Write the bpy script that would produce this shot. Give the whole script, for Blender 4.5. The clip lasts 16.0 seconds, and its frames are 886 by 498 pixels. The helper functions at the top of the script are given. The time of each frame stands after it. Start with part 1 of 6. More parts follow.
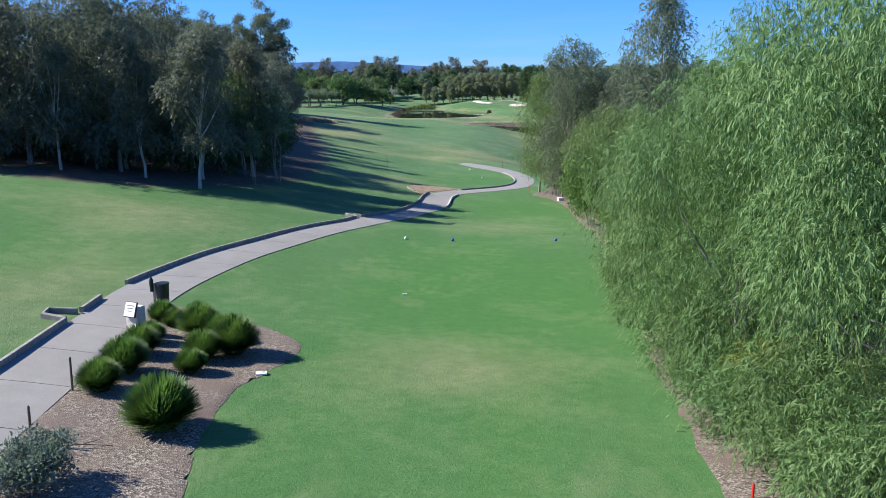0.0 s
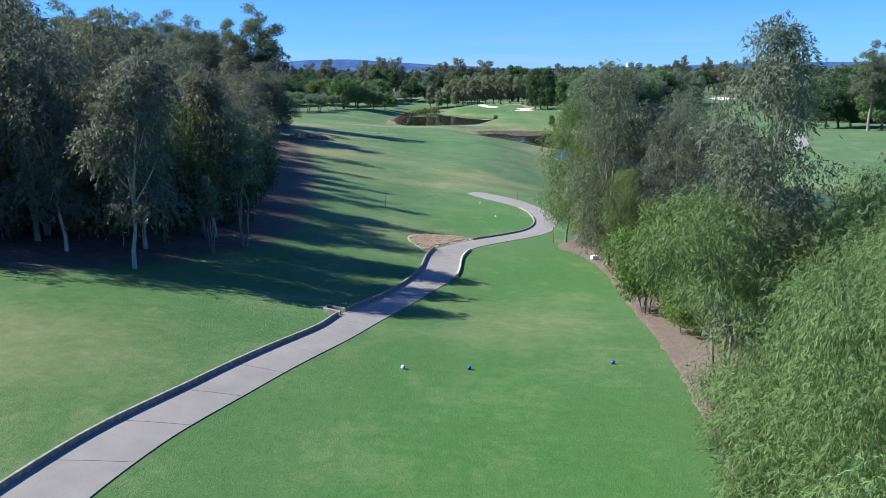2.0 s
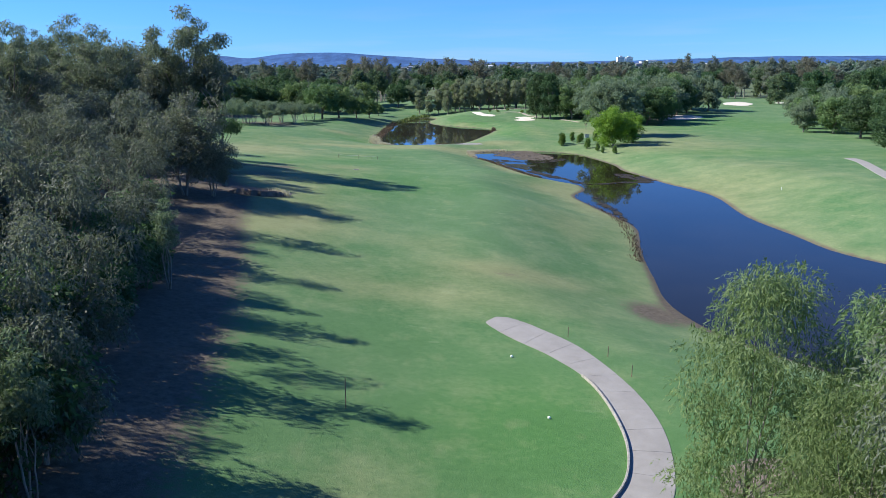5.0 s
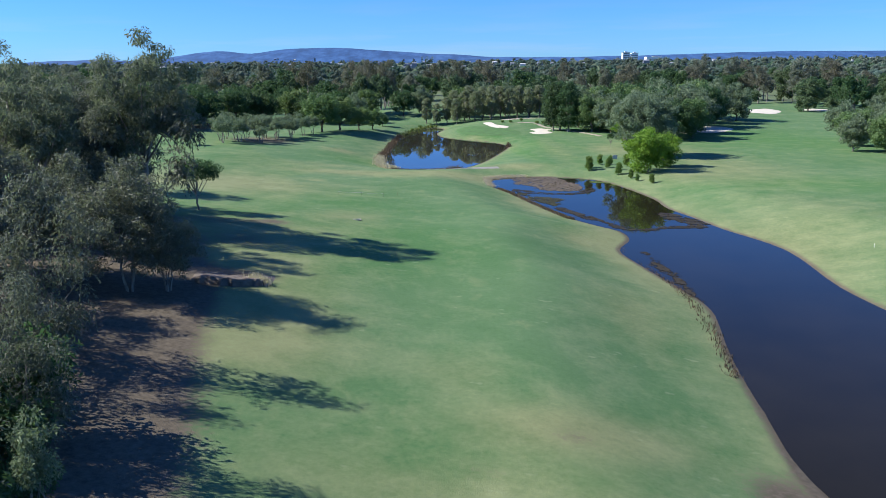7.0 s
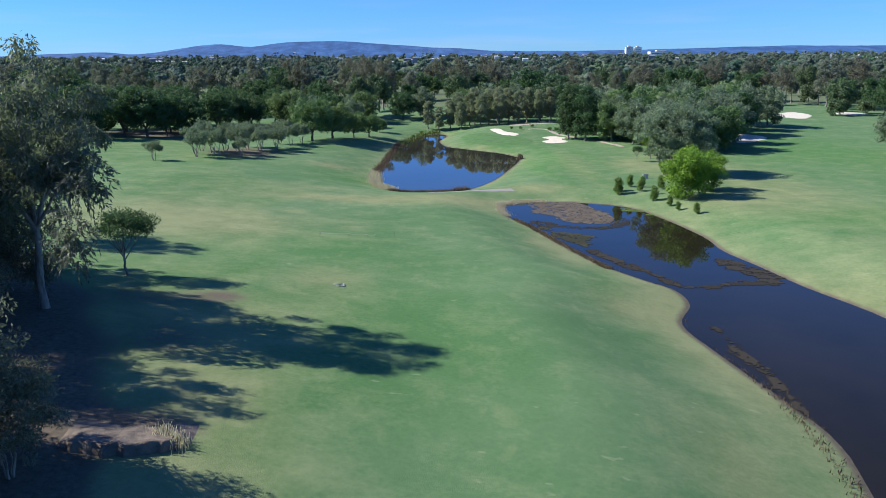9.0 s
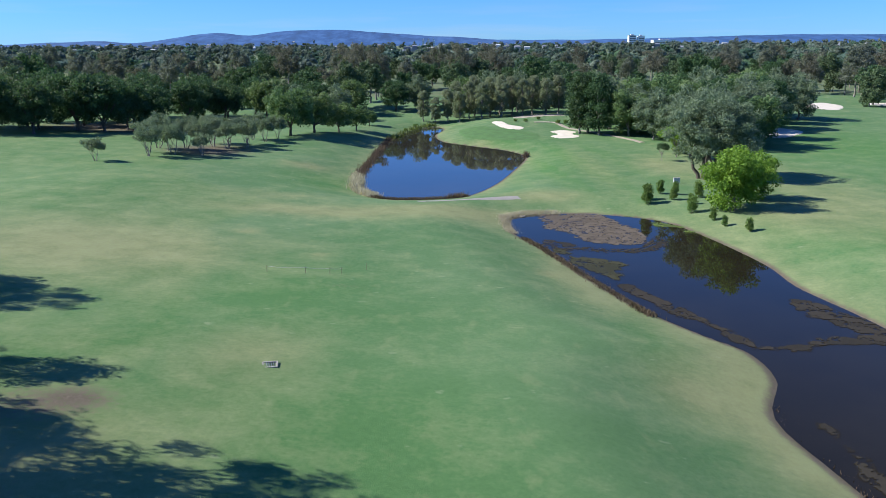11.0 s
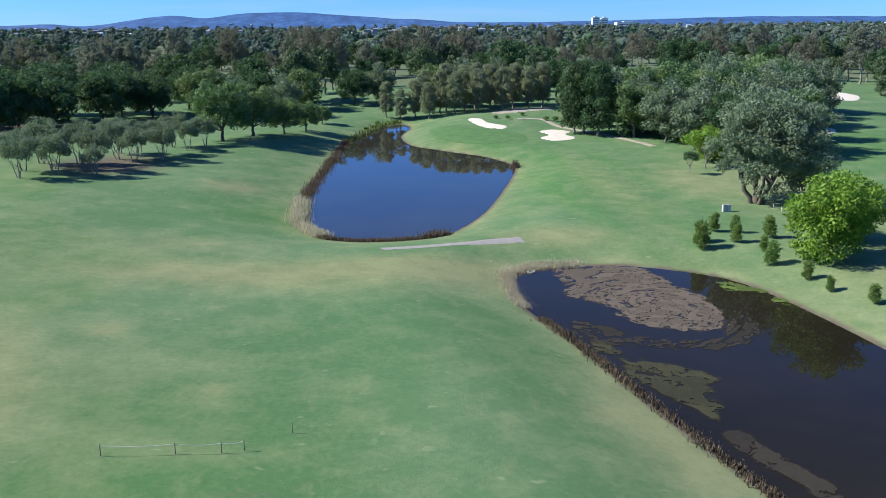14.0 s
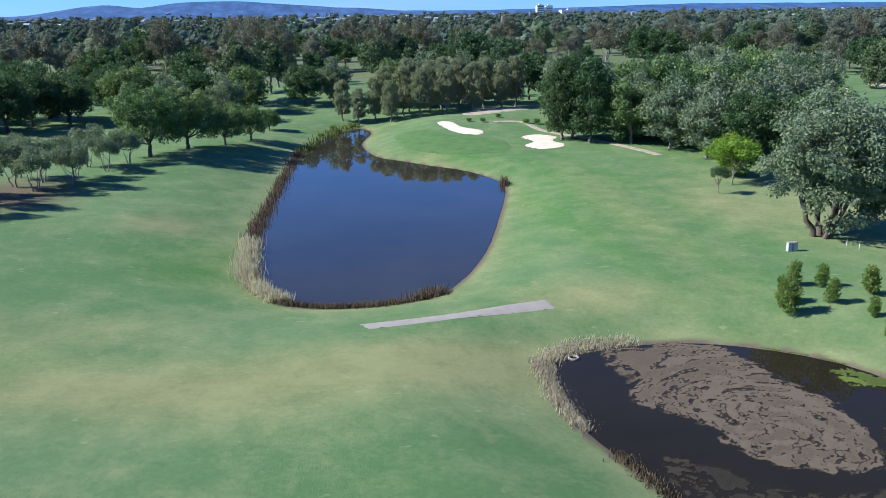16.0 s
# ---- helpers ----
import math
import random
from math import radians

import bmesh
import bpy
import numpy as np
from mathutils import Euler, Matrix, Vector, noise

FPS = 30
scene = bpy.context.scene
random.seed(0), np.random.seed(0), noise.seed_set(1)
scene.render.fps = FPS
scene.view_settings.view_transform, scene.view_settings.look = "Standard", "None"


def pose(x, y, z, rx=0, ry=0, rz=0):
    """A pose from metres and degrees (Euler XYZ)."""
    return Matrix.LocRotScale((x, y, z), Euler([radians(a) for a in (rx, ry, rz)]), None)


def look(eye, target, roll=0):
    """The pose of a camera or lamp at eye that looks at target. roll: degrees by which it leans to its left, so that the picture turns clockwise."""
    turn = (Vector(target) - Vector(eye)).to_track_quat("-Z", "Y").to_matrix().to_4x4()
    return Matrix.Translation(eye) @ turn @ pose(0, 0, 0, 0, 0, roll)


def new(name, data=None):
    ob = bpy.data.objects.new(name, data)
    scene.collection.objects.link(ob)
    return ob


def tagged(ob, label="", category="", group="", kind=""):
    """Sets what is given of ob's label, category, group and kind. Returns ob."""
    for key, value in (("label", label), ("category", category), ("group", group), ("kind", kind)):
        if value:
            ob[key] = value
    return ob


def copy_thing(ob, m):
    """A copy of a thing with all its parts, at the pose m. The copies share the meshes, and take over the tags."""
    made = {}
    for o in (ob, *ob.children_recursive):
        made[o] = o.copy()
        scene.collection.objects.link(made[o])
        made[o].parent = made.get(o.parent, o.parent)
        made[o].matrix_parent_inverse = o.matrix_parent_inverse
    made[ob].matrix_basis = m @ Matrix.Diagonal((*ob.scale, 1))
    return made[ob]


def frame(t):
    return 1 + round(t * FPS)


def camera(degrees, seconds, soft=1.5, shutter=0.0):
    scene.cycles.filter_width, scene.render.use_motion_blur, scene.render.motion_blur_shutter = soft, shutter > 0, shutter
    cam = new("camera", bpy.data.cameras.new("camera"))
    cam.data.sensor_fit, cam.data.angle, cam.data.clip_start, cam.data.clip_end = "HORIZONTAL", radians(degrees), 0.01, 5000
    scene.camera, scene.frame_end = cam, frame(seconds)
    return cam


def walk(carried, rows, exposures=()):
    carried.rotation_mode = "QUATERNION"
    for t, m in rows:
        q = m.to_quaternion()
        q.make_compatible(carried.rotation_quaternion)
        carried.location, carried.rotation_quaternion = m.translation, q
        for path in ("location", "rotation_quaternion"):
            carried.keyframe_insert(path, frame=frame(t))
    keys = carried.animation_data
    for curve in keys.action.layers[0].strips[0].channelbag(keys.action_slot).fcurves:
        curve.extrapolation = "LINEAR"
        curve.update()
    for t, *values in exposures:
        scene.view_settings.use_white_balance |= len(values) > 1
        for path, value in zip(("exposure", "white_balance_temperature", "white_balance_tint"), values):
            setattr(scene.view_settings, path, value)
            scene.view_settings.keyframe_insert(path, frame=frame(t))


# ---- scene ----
cam = camera(57.3, 16.0, soft=0.7)
PATH = [
    (0, (0.374, 0.412, 8.172), (0.259, 10.187, 6.082), -0.7),
    (0.5, (0.265, 2.384, 8.47), (0.14, 12.164, 6.375), -0.6),
    (1, (0.2, 5.078, 9.031), (0.055, 14.853, 6.931), -0.5),
    (1.5, (0.106, 8.825, 9.654), (-0.059, 18.6, 7.544), -0.5),
    (2, (-0.086, 13.498, 10.415), (-0.241, 23.268, 8.3), -0.6),
    (2.5, (-0.379, 19.218, 11.195), (-0.489, 28.983, 9.065), -0.5),
    (3, (-0.449, 25.424, 12.047), (-0.509, 35.189, 9.907), -0.8),
    (3.5, (-0.793, 31.721, 12.829), (-0.823, 41.491, 10.679), -0.7),
    (4, (-1.15, 37.786, 13.519), (-1.165, 47.551, 11.349), -0.7),
    (4.5, (-1.717, 44.504, 14.132), (-1.712, 54.264, 11.942), -0.6),
    (5, (-1.65, 50.34, 14.908), (-1.66, 60.09, 12.708), -0.5),
    (7.5, (-4.603, 81.271, 20.563), (-4.658, 91.006, 18.288), -0.5),
    (8, (-4.952, 88.373, 21.286), (-5.012, 98.108, 19.001), -0.4),
    (8.5, (-4.951, 95.12, 21.761), (-5.006, 104.85, 19.451), -0.5),
    (9, (-4.856, 102.234, 21.839), (-4.906, 111.954, 19.499), -0.4),
    (11.5, (-3.461, 137.538, 19.936), (-3.521, 147.228, 17.446), -0.4),
    (12, (-3.593, 144.538, 19.781), (-3.588, 154.213, 17.266), -0.4),
    (12.5, (-3.8, 150.788, 19.782), (-3.74, 160.458, 17.222), -0.4),
    (13, (-4.216, 157.45, 19.853), (-4.036, 167.105, 17.263), -0.4),
    (13.5, (-4.343, 163.804, 20.072), (-4.063, 173.454, 17.447), -0.4),
    (14, (-4.936, 170.494, 20.207), (-4.556, 180.124, 17.547), -0.5),
    (14.5, (-5.693, 176.934, 20.46), (-5.158, 186.549, 17.76), -0.5),
    (15, (-6.598, 183.779, 20.494), (-5.888, 193.374, 17.769), -0.7),
    (15.5, (-7.697, 190.442, 20.629), (-6.822, 200.012, 17.869), -0.8),
    (16, (-8.576, 197.448, 20.654), (-7.561, 206.993, 17.859), -0.8),
]
EXPOSURES = [(0, 0.92), (5, 0.88), (9, 0.78), (12.5, 0.78), (16, 0.88)]
walk(cam, [(t, look(eye, target, roll)) for t, eye, target, roll in PATH], EXPOSURES)

# ---- sky and sun ----
SUN_AZIMUTH, SUN_HEIGHT = 274.0, 38.5
world = bpy.data.worlds.new("sky")
scene.world = world
world.use_nodes = True
wn = world.node_tree.nodes
sky = wn.new("ShaderNodeTexSky")
sky.sky_type, sky.sun_disc = "NISHITA", False
sky.sun_elevation, sky.sun_rotation = radians(SUN_HEIGHT), radians(SUN_AZIMUTH)
sky.air_density, sky.dust_density, sky.ozone_density, sky.altitude = 1.0, 0.1, 3.0, 2500.0
deep = wn.new("ShaderNodeMix")
deep.data_type, deep.blend_type = "RGBA", "MULTIPLY"
deep.inputs[0].default_value = 1.0
# bluer low down, with a faint bank of thin cloud over the horizon
where = wn.new("ShaderNodeTexCoord")
split = wn.new("ShaderNodeSeparateXYZ")
rise = wn.new("ShaderNodeValToRGB")
world.node_tree.links.new(where.outputs["Generated"], split.inputs[0])
world.node_tree.links.new(split.outputs["Z"], rise.inputs[0])
rise.color_ramp.elements[0].position, rise.color_ramp.elements[0].color = 0.0, (0.30, 0.60, 1.15, 1)
rise.color_ramp.elements[1].position, rise.color_ramp.elements[1].color = 0.22, (0.34, 0.84, 1.55, 1)
squash = wn.new("ShaderNodeMapping")
squash.inputs["Scale"].default_value = (3.0, 3.0, 34.0)
cloud = wn.new("ShaderNodeTexNoise")
cloud.inputs["Scale"].default_value, cloud.inputs["Detail"].default_value = 1.6, 6.0
puff = wn.new("ShaderNodeMapRange")
puff.inputs["From Min"].default_value, puff.inputs["From Max"].default_value, puff.inputs["To Max"].default_value = 0.5, 0.75, 0.5
low = wn.new("ShaderNodeMapRange")
low.inputs["From Min"].default_value, low.inputs["From Max"].default_value, low.inputs["To Min"].default_value, low.inputs["To Max"].default_value = 0.02, 0.11, 1.0, 0.0
veil = wn.new("ShaderNodeMath")
veil.operation = "MULTIPLY"
haze = wn.new("ShaderNodeMix")
haze.data_type, haze.blend_type = "RGBA", "MIX"
haze.inputs[7].default_value = (0.52, 0.68, 1.12, 1)
world.node_tree.links.new(where.outputs["Generated"], squash.inputs[0])
world.node_tree.links.new(squash.outputs[0], cloud.inputs["Vector"])
world.node_tree.links.new(cloud.outputs["Fac"], puff.inputs["Value"])
world.node_tree.links.new(split.outputs["Z"], low.inputs["Value"])
world.node_tree.links.new(puff.outputs[0], veil.inputs[0])
world.node_tree.links.new(low.outputs[0], veil.inputs[1])
world.node_tree.links.new(veil.outputs[0], haze.inputs[0])
world.node_tree.links.new(rise.outputs[0], haze.inputs[6])
world.node_tree.links.new(haze.outputs[2], deep.inputs[7])
world.node_tree.links.new(sky.outputs[0], deep.inputs[6])
world.node_tree.links.new(deep.outputs[2], wn["Background"].inputs[0])
wn["Background"].inputs[1].default_value = 0.078
sun = new("sun", bpy.data.lights.new("sun", "SUN"))
sun.data.energy, sun.data.angle, sun.data.color = 5.0, radians(0.5), (1.0, 0.96, 0.88)
toward = Vector((math.sin(radians(SUN_AZIMUTH)) * math.cos(radians(SUN_HEIGHT)), math.cos(radians(SUN_AZIMUTH)) * math.cos(radians(SUN_HEIGHT)), math.sin(radians(SUN_HEIGHT))))
sun.matrix_world = look(toward * 100, (0, 0, 0))


# ---- materials ----
def material(name, build, rough=0.8):
    m = bpy.data.materials.new(name)
    m.use_nodes = True
    tree = m.node_tree
    bsdf = tree.nodes["Principled BSDF"]
    bsdf.inputs["Roughness"].default_value = rough
    build(tree, bsdf)
    return m


def node(tree, kind, *links, **values):
    n = tree.nodes.new(kind)
    for key, value in values.items():
        if key in n.inputs:
            n.inputs[key].default_value = value
        else:
            set_prop(n, key, value)
    for socket, source in links:
        tree.links.new(source, n.inputs[socket])
    return n


def set_prop(n, key, value):
    if key == "data_type":
        n.data_type = value
    elif key == "operation":
        n.operation = value
    elif key == "blend_type":
        n.blend_type = value
    elif key == "attribute_name":
        n.attribute_name = value
    elif key == "feature":
        n.feature = value


def noise_of(tree, scale, detail=4.0, rough=0.6, vector=None, stretch=None):
    if vector is None:
        vector = tree.nodes.new("ShaderNodeNewGeometry").outputs["Position"]
    if stretch:
        mapping = node(tree, "ShaderNodeMapping", ("Vector", vector))
        mapping.inputs["Scale"].default_value = stretch
        vector = mapping.outputs[0]
    n = node(tree, "ShaderNodeTexNoise", ("Vector", vector), Scale=scale, Detail=detail, Roughness=rough)
    return n.outputs["Fac"]


def ramp(tree, fac, stops):
    r = tree.nodes.new("ShaderNodeValToRGB")
    tree.links.new(fac, r.inputs[0])
    while len(r.color_ramp.elements) < len(stops):
        r.color_ramp.elements.new(0.5)
    for e, (p, c) in zip(r.color_ramp.elements, stops):
        e.position, e.color = p, (*c, 1) if len(c) == 3 else c
    return r.outputs[0]


def mix(tree, fac, a, b, blend="MIX"):
    m = tree.nodes.new("ShaderNodeMix")
    m.data_type, m.blend_type = "RGBA", blend
    for socket, v in ((m.inputs[0], fac), (m.inputs[6], a), (m.inputs[7], b)):
        if isinstance(v, (int, float)):
            socket.default_value = v
        elif isinstance(v, tuple):
            socket.default_value = (*v, 1)
        else:
            tree.links.new(v, socket)
    return m.outputs[2]


def bump(tree, bsdf, fac, strength, size):
    b = node(tree, "ShaderNodeBump", ("Height", fac), Strength=strength, Distance=size)
    tree.links.new(b.outputs[0], bsdf.inputs["Normal"])


def span(tree, value, a, b):
    m = node(tree, "ShaderNodeMapRange", ("Value", value))
    m.inputs["From Min"].default_value, m.inputs["From Max"].default_value = a, b
    return m.outputs[0]


def plain(name, colour, rough=0.6, metal=0.0, vary=0.25, scale=8.0, relief=0.2, size=0.01):
    def build(tree, bsdf):
        n = noise_of(tree, scale)
        dark = tuple(c * (1 - vary) for c in colour)
        light = tuple(min(1, c * (1 + vary)) for c in colour)
        tree.links.new(ramp(tree, n, [(0.3, dark), (0.7, light)]), bsdf.inputs["Base Color"])
        bsdf.inputs["Metallic"].default_value = metal
        bump(tree, bsdf, noise_of(tree, scale * 6), relief, size)
    return material(name, build, rough)


def foliage(name, dark, light, back=0.35, rough=0.55, gloss=0.18, toned=False):
    """Leaves: tone varies from leaf to leaf, from clump to clump and from plant to plant; some light passes through."""
    def build(tree, bsdf):
        geo = tree.nodes.new("ShaderNodeNewGeometry")
        info = tree.nodes.new("ShaderNodeObjectInfo")
        clump = span(tree, noise_of(tree, 0.55, 3.0), 0.3, 0.7)
        a = mix(tree, geo.outputs["Random Per Island"], dark, light)
        mid = tuple((p + q) / 2 for p, q in zip(dark, light))
        a = mix(tree, clump, mix(tree, 0.45, a, dark), mix(tree, 0.35, a, light))
        if toned:
            a = mix(tree, 1.0, a, node(tree, "ShaderNodeAttribute", attribute_name="tone").outputs["Color"], "MULTIPLY")
        hue = node(tree, "ShaderNodeHueSaturation", ("Color", a))
        tree.links.new(ramp(tree, info.outputs["Random"], [(0.0, (0.485,) * 3), (1.0, (0.515,) * 3)]), hue.inputs["Hue"])
        tree.links.new(ramp(tree, info.outputs["Random"], [(0.0, (0.8,) * 3), (0.5, (1.0,) * 3), (1.0, (0.88,) * 3)]), hue.inputs["Value"])
        tree.links.new(hue.outputs[0], bsdf.inputs["Base Color"])
        bsdf.inputs["Specular IOR Level"].default_value = gloss
        if back:
            t = node(tree, "ShaderNodeBsdfTranslucent", ("Color", mix(tree, 0.5, hue.outputs[0], (mid[0] * 1.6, mid[1] * 1.8, mid[2]))))
            m = node(tree, "ShaderNodeMixShader", Fac=back)
            tree.links.new(bsdf.outputs[0], m.inputs[1])
            tree.links.new(t.outputs[0], m.inputs[2])
            tree.links.new(m.outputs[0], tree.nodes["Material Output"].inputs[0])
    return material(name, build, rough)


def bark(name, dark, light):
    def build(tree, bsdf):
        n = noise_of(tree, 3.0, 5.0, 0.65, stretch=(1, 1, 0.25))
        tree.links.new(ramp(tree, n, [(0.3, dark), (0.6, light)]), bsdf.inputs["Base Color"])
        bump(tree, bsdf, noise_of(tree, 14, stretch=(1, 1, 0.3)), 0.5, 0.02)
    return material(name, build, 0.9)


def build_grass(tree, bsdf):
    zone = node(tree, "ShaderNodeAttribute", attribute_name="zones")
    sep = node(tree, "ShaderNodeSeparateColor", ("Color", zone.outputs["Color"]))
    dry, lush, soil = sep.outputs[0], sep.outputs[1], sep.outputs[2]
    big = span(tree, noise_of(tree, 0.05, 4, 0.6), 0.36, 0.64)
    mid = span(tree, noise_of(tree, 0.20, 6, 0.7), 0.28, 0.72)
    fine = span(tree, noise_of(tree, 2.2, 6, 0.75), 0.25, 0.75)
    blade = span(tree, noise_of(tree, 20, 3, 0.8), 0.25, 0.75)
    green = mix(tree, big, GRASS_A, GRASS_B)
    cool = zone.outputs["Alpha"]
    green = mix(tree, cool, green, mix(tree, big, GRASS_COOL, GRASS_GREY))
    green = mix(tree, lush, green, GRASS_LUSH)
    green = mix(tree, mid, mix(tree, 0.34, green, (0.025, 0.075, 0.022)), green)
    straw = mix(tree, mid, GRASS_DRY, GRASS_PALE)

    def plus(a, b, k):
        m = node(tree, "ShaderNodeMath", operation="MULTIPLY_ADD")
        tree.links.new(b, m.inputs[0])
        m.inputs[1].default_value = k
        tree.links.new(a, m.inputs[2])
        return m.outputs[0]

    colour = mix(tree, span(tree, plus(plus(dry, mid, 0.5), fine, 0.2), 0.62, 1.35), green, straw)
    # small worn spots and streaks
    spot = span(tree, noise_of(tree, 0.42, 4, 0.6, stretch=(1, 0.55, 1)), 0.59, 0.70)
    colour = mix(tree, plus(spot, spot, -0.72), colour, GRASS_PALE)
    divot = span(tree, noise_of(tree, 0.9, 2, 0.5, stretch=(0.6, 1.0, 1)), 0.70, 0.74)
    few = node(tree, "ShaderNodeMath", operation="MULTIPLY")
    tree.links.new(divot, few.inputs[0])
    tree.links.new(cool, few.inputs[1])
    colour = mix(tree, plus(few.outputs[0], few.outputs[0], -0.6), colour, (0.40, 0.40, 0.27))
    colour = mix(tree, 0.26, colour, mix(tree, fine, (0.02, 0.055, 0.018), (0.16, 0.28, 0.11)))
    colour = mix(tree, 0.28, colour, mix(tree, blade, (0.02, 0.06, 0.016), (0.15, 0.27, 0.10)))
    earth = mix(tree, fine, SOIL_A, SOIL_B)
    edge = node(tree, "ShaderNodeMath", ("Value", fine), operation="MULTIPLY_ADD")
    edge.inputs[1].default_value = 0.5
    tree.links.new(soil, edge.inputs[2])
    colour = mix(tree, span(tree, edge.outputs[0], 0.6, 0.95), colour, earth)
    tree.links.new(colour, bsdf.inputs["Base Color"])
    bsdf.inputs["Specular IOR Level"].default_value = 0.15
    bump(tree, bsdf, noise_of(tree, 9, 6, 0.8), 0.6, 0.06)


GRASS_A, GRASS_B, GRASS_LUSH = (0.064, 0.156, 0.050), (0.108, 0.198, 0.082), (0.042, 0.175, 0.028)
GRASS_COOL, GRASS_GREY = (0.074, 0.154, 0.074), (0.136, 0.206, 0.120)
GRASS_DRY, GRASS_PALE = (0.25, 0.205, 0.115), (0.32, 0.31, 0.17)
SOIL_A, SOIL_B = (0.055, 0.046, 0.034), (0.165, 0.138, 0.102)
GRASS = material("mown grass", build_grass, 0.9)


def build_concrete(tree, bsdf):
    n = noise_of(tree, 0.8, 6, 0.65)
    s = noise_of(tree, 30, 4, 0.7)
    c = ramp(tree, n, [(0.3, (0.200, 0.190, 0.176)), (0.7, (0.275, 0.264, 0.247))])
    tree.links.new(mix(tree, 0.25, c, ramp(tree, s, [(0.3, (0.15, 0.135, 0.12)), (0.7, (0.40, 0.375, 0.34))])), bsdf.inputs["Base Color"])
    bump(tree, bsdf, s, 0.4, 0.004)


TURF = plain("close-mown putting turf", (0.058, 0.135, 0.034), 0.9, vary=0.22, scale=0.5, relief=0.3, size=0.03)
CONCRETE = material("broom-finished concrete", build_concrete, 0.9)
KERB = plain("kerb concrete", (0.26, 0.245, 0.215), 0.85, vary=0.35, scale=5)
KERB_PALE = plain("pale kerb", (0.55, 0.53, 0.48), 0.85, vary=0.2, scale=5)


def build_mulch(tree, bsdf):
    v = node(tree, "ShaderNodeTexVoronoi", ("Vector", tree.nodes.new("ShaderNodeNewGeometry").outputs["Position"]), Scale=27.0)
    a = ramp(tree, node(tree, "ShaderNodeSeparateColor", ("Color", v.outputs["Color"])).outputs[0], [(0.0, (0.05, 0.038, 0.030)), (0.5, (0.150, 0.122, 0.094)), (1.0, (0.39, 0.34, 0.275))])
    n = noise_of(tree, 0.9, 5)
    tree.links.new(mix(tree, span(tree, n, 0.35, 0.7), a, (0.15, 0.11, 0.085)), bsdf.inputs["Base Color"])
    bump(tree, bsdf, v.outputs["Distance"], 0.6, 0.03)


MULCH = material("bark chip mulch", build_mulch, 0.95)
SAND = plain("bunker sand", (0.56, 0.51, 0.43), 0.95, vary=0.1, scale=0.6, relief=0.3, size=0.05)
DIRT = plain("bare dirt", (0.30, 0.265, 0.210), 0.95, vary=0.3, scale=0.7, relief=0.4, size=0.05)


def pond_water(name, dark, light, ior):
    def build(tree, bsdf):
        n = noise_of(tree, 0.08, 3)
        tree.links.new(ramp(tree, n, [(0.3, dark), (0.7, light)]), bsdf.inputs["Base Color"])
        bsdf.inputs["IOR"].default_value = ior
        bump(tree, bsdf, noise_of(tree, 1.6, 3), 0.02, 0.02)
    return material(name, build, 0.02)


WATER_DARK = pond_water("still peaty pond water", (0.012, 0.0105, 0.007), (0.018, 0.0155, 0.010), 1.2)
WATER_MUDDY = pond_water("still muddy pond water", (0.024, 0.023, 0.018), (0.034, 0.032, 0.025), 1.33)
BARK_GREY = bark("grey bark", (0.10, 0.085, 0.07), (0.26, 0.235, 0.20))
BARK_PALE = bark("pale smooth bark", (0.24, 0.21, 0.175), (0.46, 0.42, 0.36))
BARK_DARK = bark("dark bark", (0.045, 0.035, 0.028), (0.12, 0.10, 0.08))
LEAF_ACACIA = foliage("acacia leaves", (0.044, 0.100, 0.030), (0.250, 0.372, 0.150), back=0.28)
LEAF_GUM = foliage("gum leaves", (0.058, 0.073, 0.053), (0.210, 0.228, 0.180), back=0.35, gloss=0.25)
LEAF_GREY = foliage("grey-green leaves", (0.078, 0.102, 0.066), (0.205, 0.236, 0.170))
LEAF_PALE = foliage("pale grey-green leaves", (0.095, 0.138, 0.088), (0.225, 0.285, 0.185), back=0.3, gloss=0.1)
LEAF_OLIVE = foliage("olive leaves", (0.125, 0.15, 0.09), (0.27, 0.305, 0.20), back=0.4)
LEAF_DARK = foliage("dark leaves", (0.030, 0.070, 0.032), (0.088, 0.152, 0.066))
LEAF_BRIGHT = foliage("bright leaves", (0.085, 0.165, 0.020), (0.23, 0.36, 0.055))
LEAF_FRESH = foliage("fresh green leaves", (0.070, 0.130, 0.032), (0.20, 0.30, 0.090))
LEAF_BROAD = foliage("broad green leaves", (0.065, 0.122, 0.048), (0.185, 0.268, 0.105), back=0.3)
LEAF_WOOD = foliage("woodland leaves", (0.045, 0.082, 0.042), (0.135, 0.190, 0.095), back=0.2, gloss=0.1)
LEAF_BROWN = foliage("brownish gum leaves", (0.075, 0.078, 0.058), (0.190, 0.185, 0.135), back=0.3)
LEAF_YELLOW = foliage("yellow-green leaves", (0.11, 0.14, 0.03), (0.25, 0.27, 0.06))
# paler and bluer than the near leaves: distance haze is in the colour
LEAF_FAR_HAZED = foliage("hazed far leaves", (0.108, 0.152, 0.118), (0.218, 0.276, 0.205), back=0.15, gloss=0.04, rough=0.8, toned=True)
LEAF_BLADE = foliage("strap leaves", (0.030, 0.078, 0.016), (0.165, 0.270, 0.070), gloss=0.3)
LEAF_SILVER = foliage("silver leaves", (0.09, 0.125, 0.11), (0.20, 0.25, 0.22))
REED = foliage("dry reeds", (0.27, 0.23, 0.17), (0.62, 0.57, 0.47))
WEED = foliage("pond weed", (0.07, 0.11, 0.02), (0.19, 0.27, 0.05), back=0.0)
REED_DARK = foliage("brown reeds", (0.07, 0.05, 0.035), (0.19, 0.145, 0.10), back=0.2)


